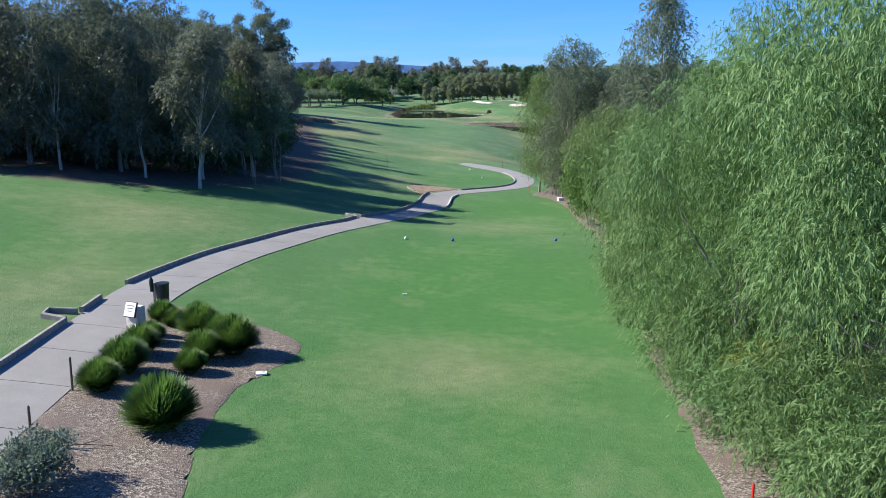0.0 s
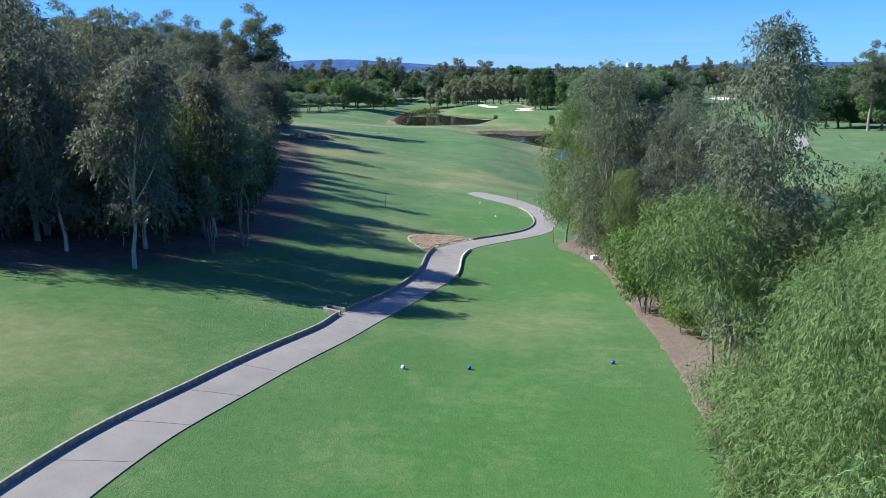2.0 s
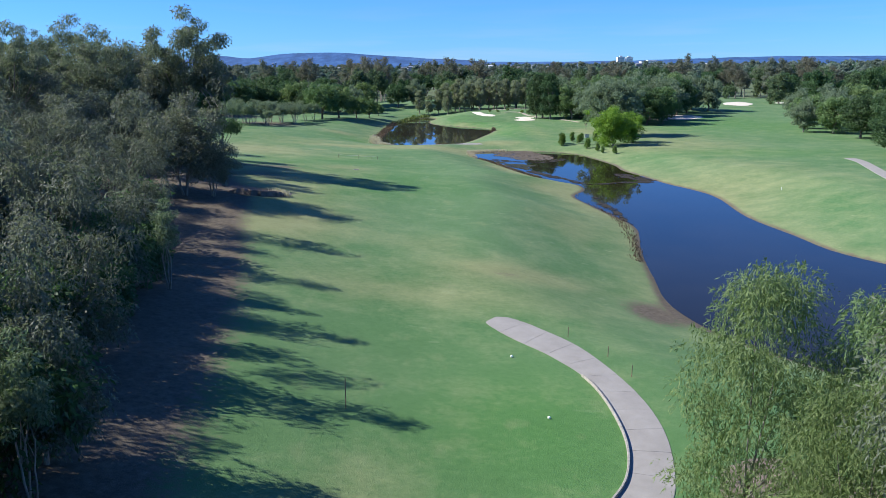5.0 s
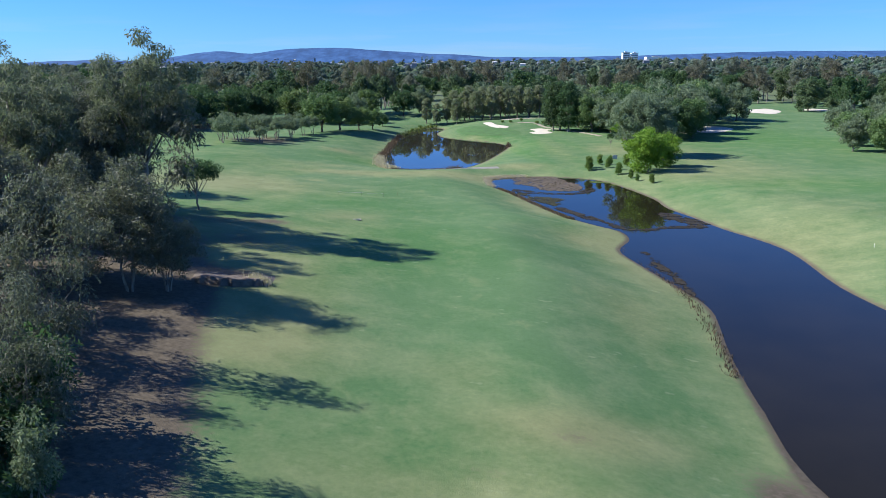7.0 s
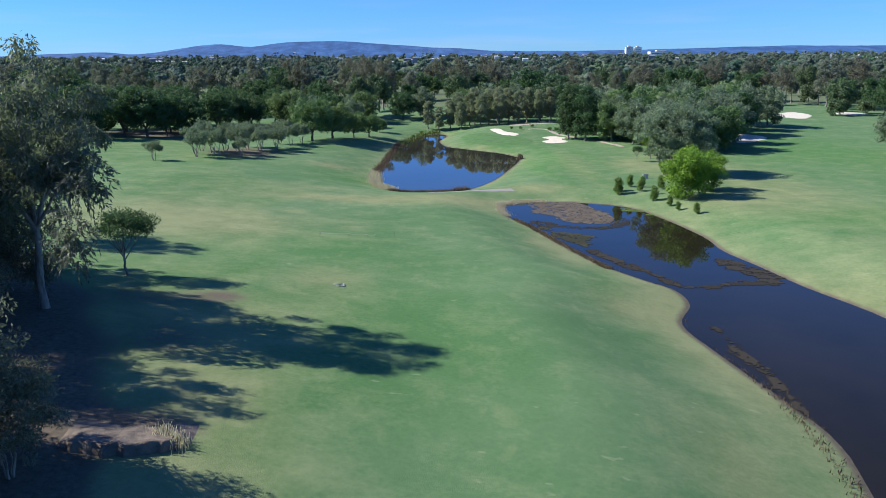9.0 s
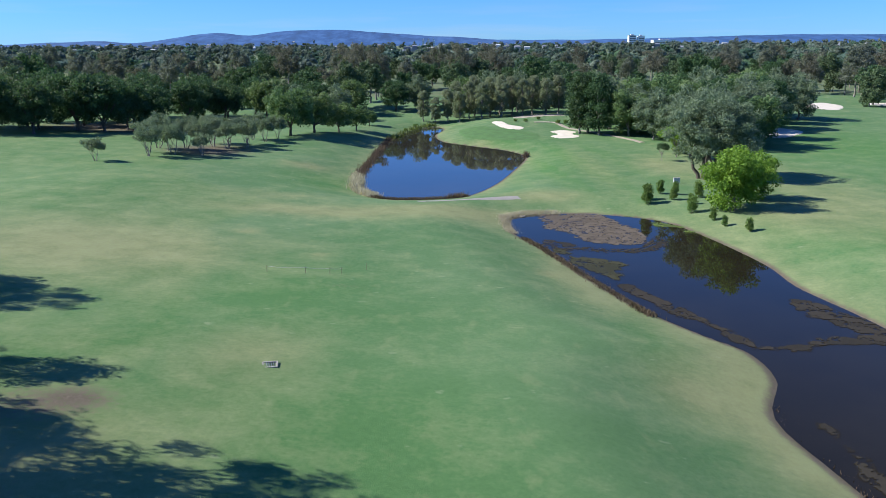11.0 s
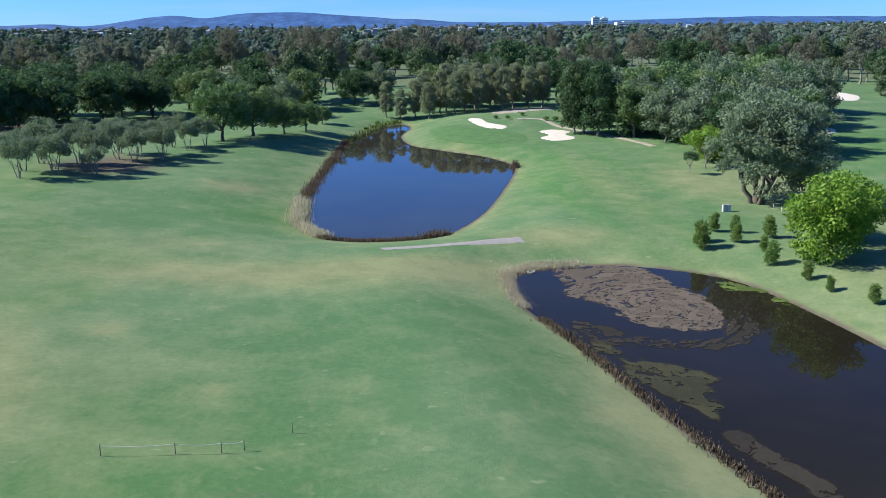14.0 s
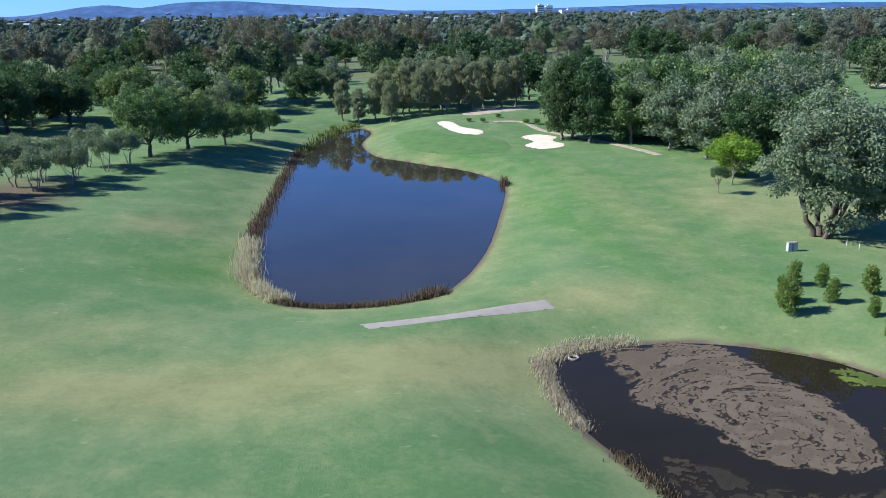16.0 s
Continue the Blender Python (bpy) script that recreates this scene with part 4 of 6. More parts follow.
again(GREEN_BUSH, 10.2, 48.6, 100, 0.62)
again(GREEN_BUSH, 11.6, 46.0, 100, 0.95)
again(GREEN_BUSH, 11.2, 51.3, 20, 0.9)
again(GREEN_BUSH, 10.7, 61.8, 40, 0.62)
again(GREEN_BUSH, 12.4, 63.8, 140, 0.85)
again(GREEN_BUSH, 9.9, 73.2, 140, 0.78, "upright light-green bush beside a weeping tree", 1.6)
again(GREEN_BUSH, 12.1, 72.6, 300, 1.1)
again(GREEN_BUSH, 14.6, 73.4, 30, 1.2)
DEAD = plant("dead_shrub", "dead grey shrub of bare forked twigs among wattles", "shrub", at_ground(7.3, 19.2, 0), 19, 2.2, 0.024, (0.5, 0, 3.7), (1.1, 1.6, 1.3), 60, 0.25, 260, (0.09, 0.02), REED_DARK, BARK_GREY, stems=7, droop=0.1, low=-0.3)
YELLOW = plant("yellow_shrub", "feathery yellow-green shrub at the edge of the litter", "shrub", at_ground(7.0, 17.2, 0), 16, 0.3, 0.025, (0, 0, 0.95), (0.75, 0.75, 0.95), 40, 0.3, 5000, (0.11, 0.016), LEAF_YELLOW, BARK_GREY, stems=4, droop=-0.2, low=-0.9)

# ---- the wood on the bank ----
BANK_GUM = plant("bank_gum", "tall grey-green gum tree with a bare pale trunk", "tree", at_ground(-15.6, 51.4, 0), 21, 5.0, 0.10, (0.2, 0.3, 5.9), (1.9, 1.9, 3.9), 80, 0.62, 4000, (0.22, 0.06), LEAF_GUM, BARK_PALE,
                 shape="column", droop=0.45, n_limbs=16, low=-0.9, group="trees of the wood", spray=(1100, 12, 0.6))
WOOD_GUM = plant("wood_gum", "dense grey-green gum tree standing close in the wood", "tree", at_ground(-21.8, 54.5, 0), 27, 4.5, 0.14, (0, 0, 7.0), (3.3, 3.3, 6.2), 80, 0.85, 7000, (0.22, 0.08), LEAF_GUM, BARK_GREY,
                 shape="column", droop=0.4, n_limbs=8, low=-0.98, group="trees of the wood", spray=(1000, 12, 0.6))
again(BANK_GUM, -19.6, 53.0, 130, 0.85)
again(BANK_GUM, -14.6, 61.4, 200, 1.02)
again(BANK_GUM, -16.8, 56.0, 320, 1.05)
again(BANK_GUM, -24.5, 51.8, 250, 0.8)
WOOD_TREES = ((-29, 50.4, 0.85, 130), (-37, 49.5, 0.9, 230), (-22, 56, 0.95, 300), (-27, 53, 1.1, 200), (-31, 55, 1.0, 20), (-36, 52, 1.1, 80), (-20.5, 60.5, 0.85, 250), (-27, 61, 1.05, 170), (-34, 62, 1.1, 10), (-41, 58, 1.1, 130),
              (-17, 69.5, 0.72, 90), (-23, 69, 1.0, 40), (-31, 71, 1.1, 220), (-39, 70, 1.15, 300), (-16.5, 78, 0.72, 150), (-22, 78.5, 0.9, 30), (-30, 82, 1.0, 280), (-38, 82, 1.1, 70), (-19.5, 88, 0.78, 210), (-26, 93, 0.95, 100), (-35, 96, 1.05, 0),
              (-22.5, 99.5, 0.75, 240), (-29, 106, 0.85, 330), (-39, 110, 1.0, 50), (-25, 112, 0.72, 180), (-33, 120, 0.85, 20), (-43, 126, 1.0, 300), (-42, 48.5, 0.95, 200), (-48, 66, 1.15, 20), (-48, 97, 1.1, 100), (-29.5, 124.5, 0.95, 60))
for x, y, size, turn in WOOD_TREES:
    again(WOOD_GUM, x, y, turn, size)
BANK_BUSH = plant("bank_bush", "dark dense understorey bush under gum trees", "bush", at_ground(-14.8, 66.5, 0), 22, 1.0, 0.06, (0, 0, 2.3), (2.4, 2.4, 2.4), 60, 0.8, 3200, (0.36, 0.13), LEAF_DARK, BARK_DARK, stems=4, droop=0.2, low=-0.9, group="bushes of the wood")
for x, y, size, turn in ((-19, 66, 1.2, 40), (-24, 56, 1.0, 80), (-30, 58, 1.2, 120), (-17, 77, 1.15, 200), (-21, 87, 1.2, 280), (-23, 99, 1.1, 330), (-26, 114, 1.2, 20), (-35, 57, 1.3, 60), (-40, 64, 1.4, 10), (-28, 66, 1.3, 110), (-29, 76, 1.4, 160), (-33, 90, 1.5, 190), (-33, 103, 1.4, 200), (-34, 117, 1.4, 230), (-46, 52, 1.4, 0), (-46, 68, 1.5, 50), (-45, 86, 1.5, 90), (-45, 104, 1.5, 130)):
    again(BANK_BUSH, x, y, turn, size)
# extra bushes and gums behind the wood's front, added to block light
FRONT = [(46, -19), (54, -18), (60, -15.8), (70, -16), (80, -18), (94, -19.6), (107, -21), (120, -24.5), (134, -28)]
fill = np.random.default_rng(404)
taken = [(x, y) for x, y, size, turn in WOOD_TREES]
for y in np.arange(58, 112, 4.4):
    edge = float(spline(FRONT, np.array([y]))[0])
    for back, kind in ((2.4, "bush"), (6.5, "bush"), (11, "bush"), (12.5, "tree"), (17, "bush"), (24, "tree")):
        px, py = edge - back + fill.uniform(-1, 1), y + fill.uniform(-1.5, 1.5)
        if kind == "bush":
            again(BANK_BUSH, px, py, fill.uniform(0, 360), fill.uniform(0.6, 1.1), tall=fill.uniform(0.8, 1.2))
        elif min((px - a)**2 + (py - b)**2 for a, b in taken) > 6.5:
            taken.append((px, py))
            again(WOOD_GUM, px, py, fill.uniform(0, 360), fill.uniform(0.62, 0.78) if back < 5 else fill.uniform(0.72, 1.0))
SILVER = plant("silver_tree", "slender pale silvery-leaved tree at the edge of the wood", "tree", at_ground(-12.6, 60.3, 0), 23, 3.0, 0.06, (0, 0, 5.3), (1.1, 1.1, 2.4), 34, 0.55, 3600, (0.24, 0.075), LEAF_PALE, BARK_GREY, stems=3, droop=0.3, low=-0.8)
again(SILVER, -13.6, 57.4, 200, 0.55, "small silvery bush under gum trees")
again(SILVER, -15.5, 75, 100, 0.8)
again(SILVER, -20.5, 104, 30, 0.8)
again(LIGHT_TREE, -15.0, 61.2, 0, 1.12, "light-green tree among dark gum trees")
again(LIGHT_TREE, -18.0, 73.5, 90, 1.0, "light-green tree among dark gum trees")
# tall open gums where the wood ends
TALL = plant("tall_gum", "very tall gum tree with open spreading limbs and tufted leaves", "tree", at_ground(-38.0, 166.0, 0), 24, 10.0, 0.32, (0.8, -0.4, 13.6), (6.6, 6.0, 7.8), 130, 1.2, 24000, (0.40, 0.13), LEAF_GREY, BARK_GREY,
             droop=0.4, n_limbs=22, low=-0.8, group="tall gums", shell=0.4)
BOUGH = np.random.default_rng(241)
tufts = np.array(((6.6, -4.2, 12.4), (7.6, -4.6, 11.6), (5.6, -4.6, 11.2), (6.8, -5.0, 10.4), (4.4, -3.2, 12.6), (6.0, -6.6, 8.6), (7.0, -7.2, 7.6), (5.2, -6.8, 7.0), (6.4, -7.4, 6.2)))
for tuft in tufts[[0, 3, 4, 6, 8]]:
    s = np.linspace(0, 1, 7)[:, None]
    knee = np.array((3.4, -2.4, 13.0))
    part("bough", tube((1 - s)**2 * np.array((0.2, 0.0, 9.0)) + 2 * s * (1 - s) * knee + s * s * tuft, 0.16 * np.array((1, 0.8, 0.65, 0.5, 0.38, 0.25, 0.12)), 6), BARK_GREY, TALL, smooth=True)
at, axis, out = sprays(BOUGH, tufts, np.full(len(tufts), 0.95), 420, 13, 0.8)
part("bough_leaves", leaves(BOUGH, at, axis, 0.36, 0.1, 0.0, out), LEAF_GUM, TALL)
again(TALL, -43.5, 151, 120, 0.82)
again(TALL, -51, 163, 220, 0.9)
for x, y, size, turn in ((-54, 180, 0.75, 10), (-62, 170, 0.85, 80), (-68, 186, 0.7, 150), (-59, 152, 0.85, 200), (-49, 141, 0.8, 300), (-56, 130, 0.85, 30), (-46, 172, 0.7, 330), (-58, 196, 0.8, 100), (-72, 176, 0.85, 210), (-66, 160, 0.8, 310)):
    again(TALL, x, y, turn, size)
for x, y, size, turn in ((-42.5, 163, 1.15, 20), (-41, 159.5, 1.0, 140), (-46, 167, 1.3, 250), (-44.5, 171, 1.25, 330), (-41, 170.5, 1.0, 80), (-49, 160, 1.2, 190)):
    again(WOOD_GUM, x, y, turn, size, "dense gum tree crowding round taller gums")
again(TALL, -36.5, 100, 60, 0.72)
GREY_BUSH = plant("grey_bush", "bare grey twiggy bush tree with sparse leaves", "tree", at_ground(-30.0, 138.6, 0), 25, 3.0, 0.10, (0, 0, 5.9), (4.9, 4.9, 5.2), 170, 0.9, 19000, (0.32, 0.095), LEAF_GUM, BARK_GREY, stems=5, droop=0.1, low=-0.8, group="tall gums")
again(GREY_BUSH, -36, 141, 70, 0.95)
again(GREY_BUSH, -27.2, 139.6, 210, 0.66)
again(GREY_BUSH, -42, 158, 170, 0.85)
again(TALL, -47.2, 163.5, 20, 0.72)
again(GREY_BUSH, -43.5, 166, 100, 1.0)
again(GREY_BUSH, -51, 175, 300, 1.1)
again(GREY_BUSH, -50, 150, 20, 0.9)
again(GREY_BUSH, -48, 168, 220, 0.7)
again(GREY_BUSH, -39, 131, 160, 0.95)
again(GREY_BUSH, -43, 140, 260, 1.1)
LTREE = plant("small_shade_tree", "small spreading tree alone on the slope", "tree", at_ground(-36.5, 179.5, 0), 26, 2.6, 0.13, (0, 0, 4.9), (3.0, 3.0, 2.0), 60, 0.7, 8000, (0.26, 0.09), LEAF_DARK, BARK_GREY, droop=0.1, n_limbs=12, low=-0.3)

# ---- trees round the ponds ----
FIG = plant("round_tree", "broad dark-green shade tree with a short trunk", "tree", at_ground(-45, 345.8, 0), 31, 3.2, 0.36, (0, 0, 7.0), (6.8, 6.8, 6.2), 130, 1.35, 14000, (0.46, 0.28), LEAF_BROAD, BARK_DARK, droop=0.15, n_limbs=10, low=-0.7, shingled=True, group="trees round the ponds")
again(FIG, -40.4, 355.5, 90, 0.92)
again(FIG, -34.5, 363, 200, 0.66)
again(FIG, -30.5, 372, 20, 0.6)
again(FIG, -28.2, 389, 300, 0.38)
DARK_TREE = plant("dark_tree", "tall dark shade tree in a row above shaded ground", "tree", at_ground(-94.6, 346.8, 0), 32, 3.0, 0.4, (0, 0, 7.8), (7.8, 7.8, 7.0), 140, 1.5, 13000, (0.52, 0.34), LEAF_DARK, BARK_DARK, droop=0.15, n_limbs=8, low=-0.85, shingled=True, group="row of dark trees")
for x, y, size, turn in ((-88, 364, 0.85, 40), (-106, 332, 0.9, 100), (-101, 345, 1.05, 160), (-79, 408, 0.85, 220), (-84, 384, 0.9, 280), (-117, 330, 1.0, 340), (-125, 340, 1.1, 30), (-72, 424, 0.9, 90), (-108, 365, 1.0, 150), (-98, 388, 1.0, 210), (-135, 328, 1.0, 80), (-90, 412, 1.0, 10), (-112, 346, 0.9, 200), (-92, 356, 0.9, 310), (-96, 372, 0.95, 20), (-83, 396, 0.9, 130), (-120, 356, 1.0, 240), (-110, 384, 1.0, 60), (-76, 400, 0.8, 170), (-130, 352, 1.1, 290), (-104, 402, 1.0, 0), (-122, 374, 1.05, 100)):
    again(DARK_TREE, x, y, turn, size)
TWIGGY = plant("grey_small_tree", "small twiggy grey-leaved tree on bare ground", "tree", at_ground(-60.7, 299, 0), 33, 1.6, 0.12, (0, 0, 4.0), (3.4, 3.4, 2.6), 60, 0.7, 6500, (0.34, 0.11), LEAF_PALE, BARK_GREY, stems=3, droop=0.2, n_limbs=9, low=-0.4, group="small grey trees")
for x, y, size, turn in ((-57, 306, 1.0, 40), (-63.5, 305, 0.9, 100), (-54, 316, 0.9, 160), (-52, 327, 0.95, 220), (-58, 319, 1.0, 280), (-49, 333, 0.85, 0), (-64, 294, 0.9, 70), (-55, 300, 0.7, 190), (-66.5, 301, 1.0, 10), (-62, 312, 1.05, 130), (-55.5, 323, 1.0, 240), (-60.5, 327, 1.0, 320), (-50.5, 321, 0.9, 50), (-67.5, 310, 1.1, 150), (-47, 339, 0.85, 260), (-53, 337, 1.0, 80)):
    again(TWIGGY, x, y, turn, size, tall=1.1)
again(TWIGGY, -70.6, 284, 20, 0.72, "lone small grey bushy tree on the slope")
WILLOW = plant("willow_tree", "narrow weeping olive-green tree in a row", "tree", at_ground(-11.5, 406, 0), 34, 2.5, 0.2, (0, 0, 6.0), (2.2, 2.2, 4.6), 80, 0.75, 9500, (0.36, 0.11), LEAF_OLIVE, BARK_GREY, shape="column", droop=0.9, low=-0.95, group="row of willowy trees")
for x, y, size, turn in ((-7.5, 404, 0.85, 40), (-3.5, 405, 1.05, 130), (0.5, 401, 1.0, 210), (4, 405.5, 1.2, 300), (8, 402, 1.15, 20), (11, 409, 1.3, 80), (14.5, 404, 1.2, 150), (18.5, 410, 1.3, 230), (22, 407, 1.2, 310), (26, 414, 1.3, 10), (30, 410, 1.2, 100), (35, 416, 1.3, 200), (6, 414, 1.35, 250), (15, 417, 1.35, 350), (-0.5, 411, 1.2, 70)):
    again(WILLOW, x, y, turn, size)
POPLAR = plant("dense_tall_tree", "tall dense dark-green tree with upright crown", "tree", at_ground(33.8, 361, 0), 35, 3.5, 0.3, (0, 0, 9.0), (4.0, 4.0, 7.6), 120, 1.35, 12000, (0.5, 0.24), LEAF_DARK, BARK_GREY, shape="column", droop=0.4, low=-0.9, group="trees behind the green")
again(POPLAR, 38.6, 356.5, 120, 1.02)
again(POPLAR, 36.3, 362, 220, 1.03)
GROVE = plant("grove_tree", "broad leafy tree crowded in a grove", "tree", at_ground(46, 354, 0), 39, 3.0, 0.3, (0, 0, 6.8), (5.8, 5.8, 6.4), 120, 1.5, 9500, (0.55, 0.34), LEAF_BROAD, BARK_GREY, droop=0.2, n_limbs=5, low=-0.95, shingled=True, group="grove behind the green")
GROVE_GREY = plant("grove_tree", "broad grey-green tree crowded in a grove", "tree", at_ground(51, 346, 0), 40, 3.0, 0.3, (0, 0, 6.8), (5.8, 5.8, 6.4), 120, 1.4, 9000, (0.55, 0.30), LEAF_PALE, BARK_GREY, droop=0.3, n_limbs=5, low=-0.95, shingled=True, group="grove behind the green")
for k, (x, y, size) in enumerate(((54, 336, 0.9), (58, 344, 1.05), (60, 330, 1.0), (65, 340, 1.1), (67, 326, 1.0), (50, 360, 1.0), (57, 356, 1.1), (65, 354, 1.15), (73, 346, 1.15), (74, 332, 1.0), (80, 348, 1.1), (72, 362, 1.2), (82, 364, 1.2), (90, 372, 1.2), (62, 370, 1.2), (44, 370, 1.1), (54, 374, 1.15),
                               (76, 380, 1.2), (90, 390, 1.25), (98, 385, 1.1), (104, 400, 1.2), (110, 396, 1.1), (66, 390, 1.2), (50, 392, 1.1), (40, 384, 1.0), (44, 400, 1.1), (80, 402, 1.2), (96, 410, 1.2), (-40, 405, 0.9), (-48, 412, 1.0), (-52, 396, 0.9), (-58, 405, 1.0), (-36, 420, 1.0), (-22, 428, 0.9), (-66, 414, 1.05), (-14, 432, 0.9), (2, 425, 1.0), (12, 424, 1.1), (32, 424, 1.1), (22, 430, 1.1))):
    again((GROVE, GROVE_GREY, DARK_TREE)[(k * 7 + k // 3) % 3] if k % 5 else GROVE_GREY, x, y, 47 * k, size * (0.85 if (k * 7 + k // 3) % 3 == 2 and k % 5 else 1.0))
BIG = plant("great_fig_tree", "huge old grey-green tree with spreading limbs", "tree", at_ground(45.1, 283.6, 0), 36, 4.5, 0.42, (2.2, 0.5, 9.2), (9.8, 8.8, 8.2), 300, 1.35, 52000, (0.44, 0.2), LEAF_PALE, BARK_DARK, stems=5, droop=0.2, low=-0.95, shell=0.75, flat=0.65, group="trees round the ponds")
BTREE = plant("bright_round_tree", "rounded bright yellow-green tree", "tree", at_ground(40.8, 253.8, 0), 37, 1.6, 0.22, (-0.2, 0, 5.0), (5.3, 5.3, 5.2), 110, 1.2, 13000, (0.46, 0.22), LEAF_BRIGHT, BARK_GREY, droop=0.1, low=-0.95, group="trees round the ponds")
again(BTREE, 46.5, 262, 100, 0.8, "bright green tree beside a great grey tree")
again(BTREE, 51, 320, 200, 0.7, "bright green young tree behind the fairway")
YOUNG = plant("young_conifer", "young bushy dark-green sapling", "shrub", at_ground(29.2, 261.7, 0), 38, 0.4, 0.06, (0, 0, 1.75), (0.75, 0.75, 1.55), 40, 0.42, 2500, (0.3, 0.10), LEAF_FRESH, BARK_GREY, shape="column", droop=-0.1, group="young saplings by the pond")
for x, y, size in ((32.8, 267.4, 0.75), (29.6, 263.6, 0.8), (35.1, 266.6, 0.68), (33.8, 262.6, 0.72), (38.2, 263.7, 0.85), (35.6, 259.2, 0.55), (34.7, 255.0, 0.85), (36.3, 249.9, 0.62), (36.8, 246.1, 0.5), (38.8, 241.6, 0.62)):
    again(YOUNG, x, y, x * 50, size)
again(LTREE, 43.5, 307.9, 0, 0.5, "slender young tree with a bare stem", 1.2)
UMBRELLA = plant("umbrella_tree", "young bright green tree with a flat spreading crown", "tree", at_ground(48.2, 313.6, 0), 41, 2.8, 0.14, (0.4, 0.2, 5.2), (4.2, 4.0, 1.7), 60, 0.85, 7000, (0.34, 0.17), LEAF_BRIGHT, BARK_GREY, droop=0.1, n_limbs=9, low=-0.3, shingled=True, group="trees round the ponds")
# the rough wood right of the far fairway
for x, y, size, turn in ((112, 255, 0.95, 0), (118, 262, 1.0, 60), (124, 252, 1.0, 130), (116, 246, 0.8, 200), (132, 262, 1.1, 270), (128, 240, 0.9, 330), (110, 268, 0.8, 30), (136, 250, 1.1, 80), (150, 300, 1.1, 20), (158, 318, 1.1, 80), (146, 285, 1.0, 140), (165, 335, 1.2, 200), (170, 350, 1.2, 260), (97, 222, 0.7, 300), (103, 228, 0.75, 20), (92, 218, 0.7, 60), (106, 214, 0.9, 100), (99, 205, 0.85, 0)):
    again(DARK_TREE if int(x) % 3 else FIG, x, y, turn, size)


for k, (x, y, size) in enumerate(((105, 292, 0.75), (111, 286, 0.85), (117, 296, 0.95), (123, 284, 0.95), (118, 274, 0.85), (128, 300, 1.05), (136, 290, 1.1), (112, 306, 0.85), (122, 314, 1.0), (134, 318, 1.05), (118, 326, 0.9))):
    again((GROVE_GREY, GROVE)[k % 2], x, y, 71 * k, size)
again(TALL, 95, 203, 40, 0.95, "tall grey gum standing above a wood", dz=-0.2)
# low plants round the green and a few bushes on the far mounds
for x, y, size in ((17.5, 382, 0.35), (20.5, 381, 0.4), (30, 379, 0.45), (32.5, 378.4, 0.5), (34.5, 376.5, 0.4), (36.5, 375.5, 0.5), (25, 386, 0.4), (-14, 396, 0.4), (-16.5, 386, 0.35)):
    again(GREEN_BUSH, x, y, 97 * x, size, "low green bush beside the far green", 0.8)

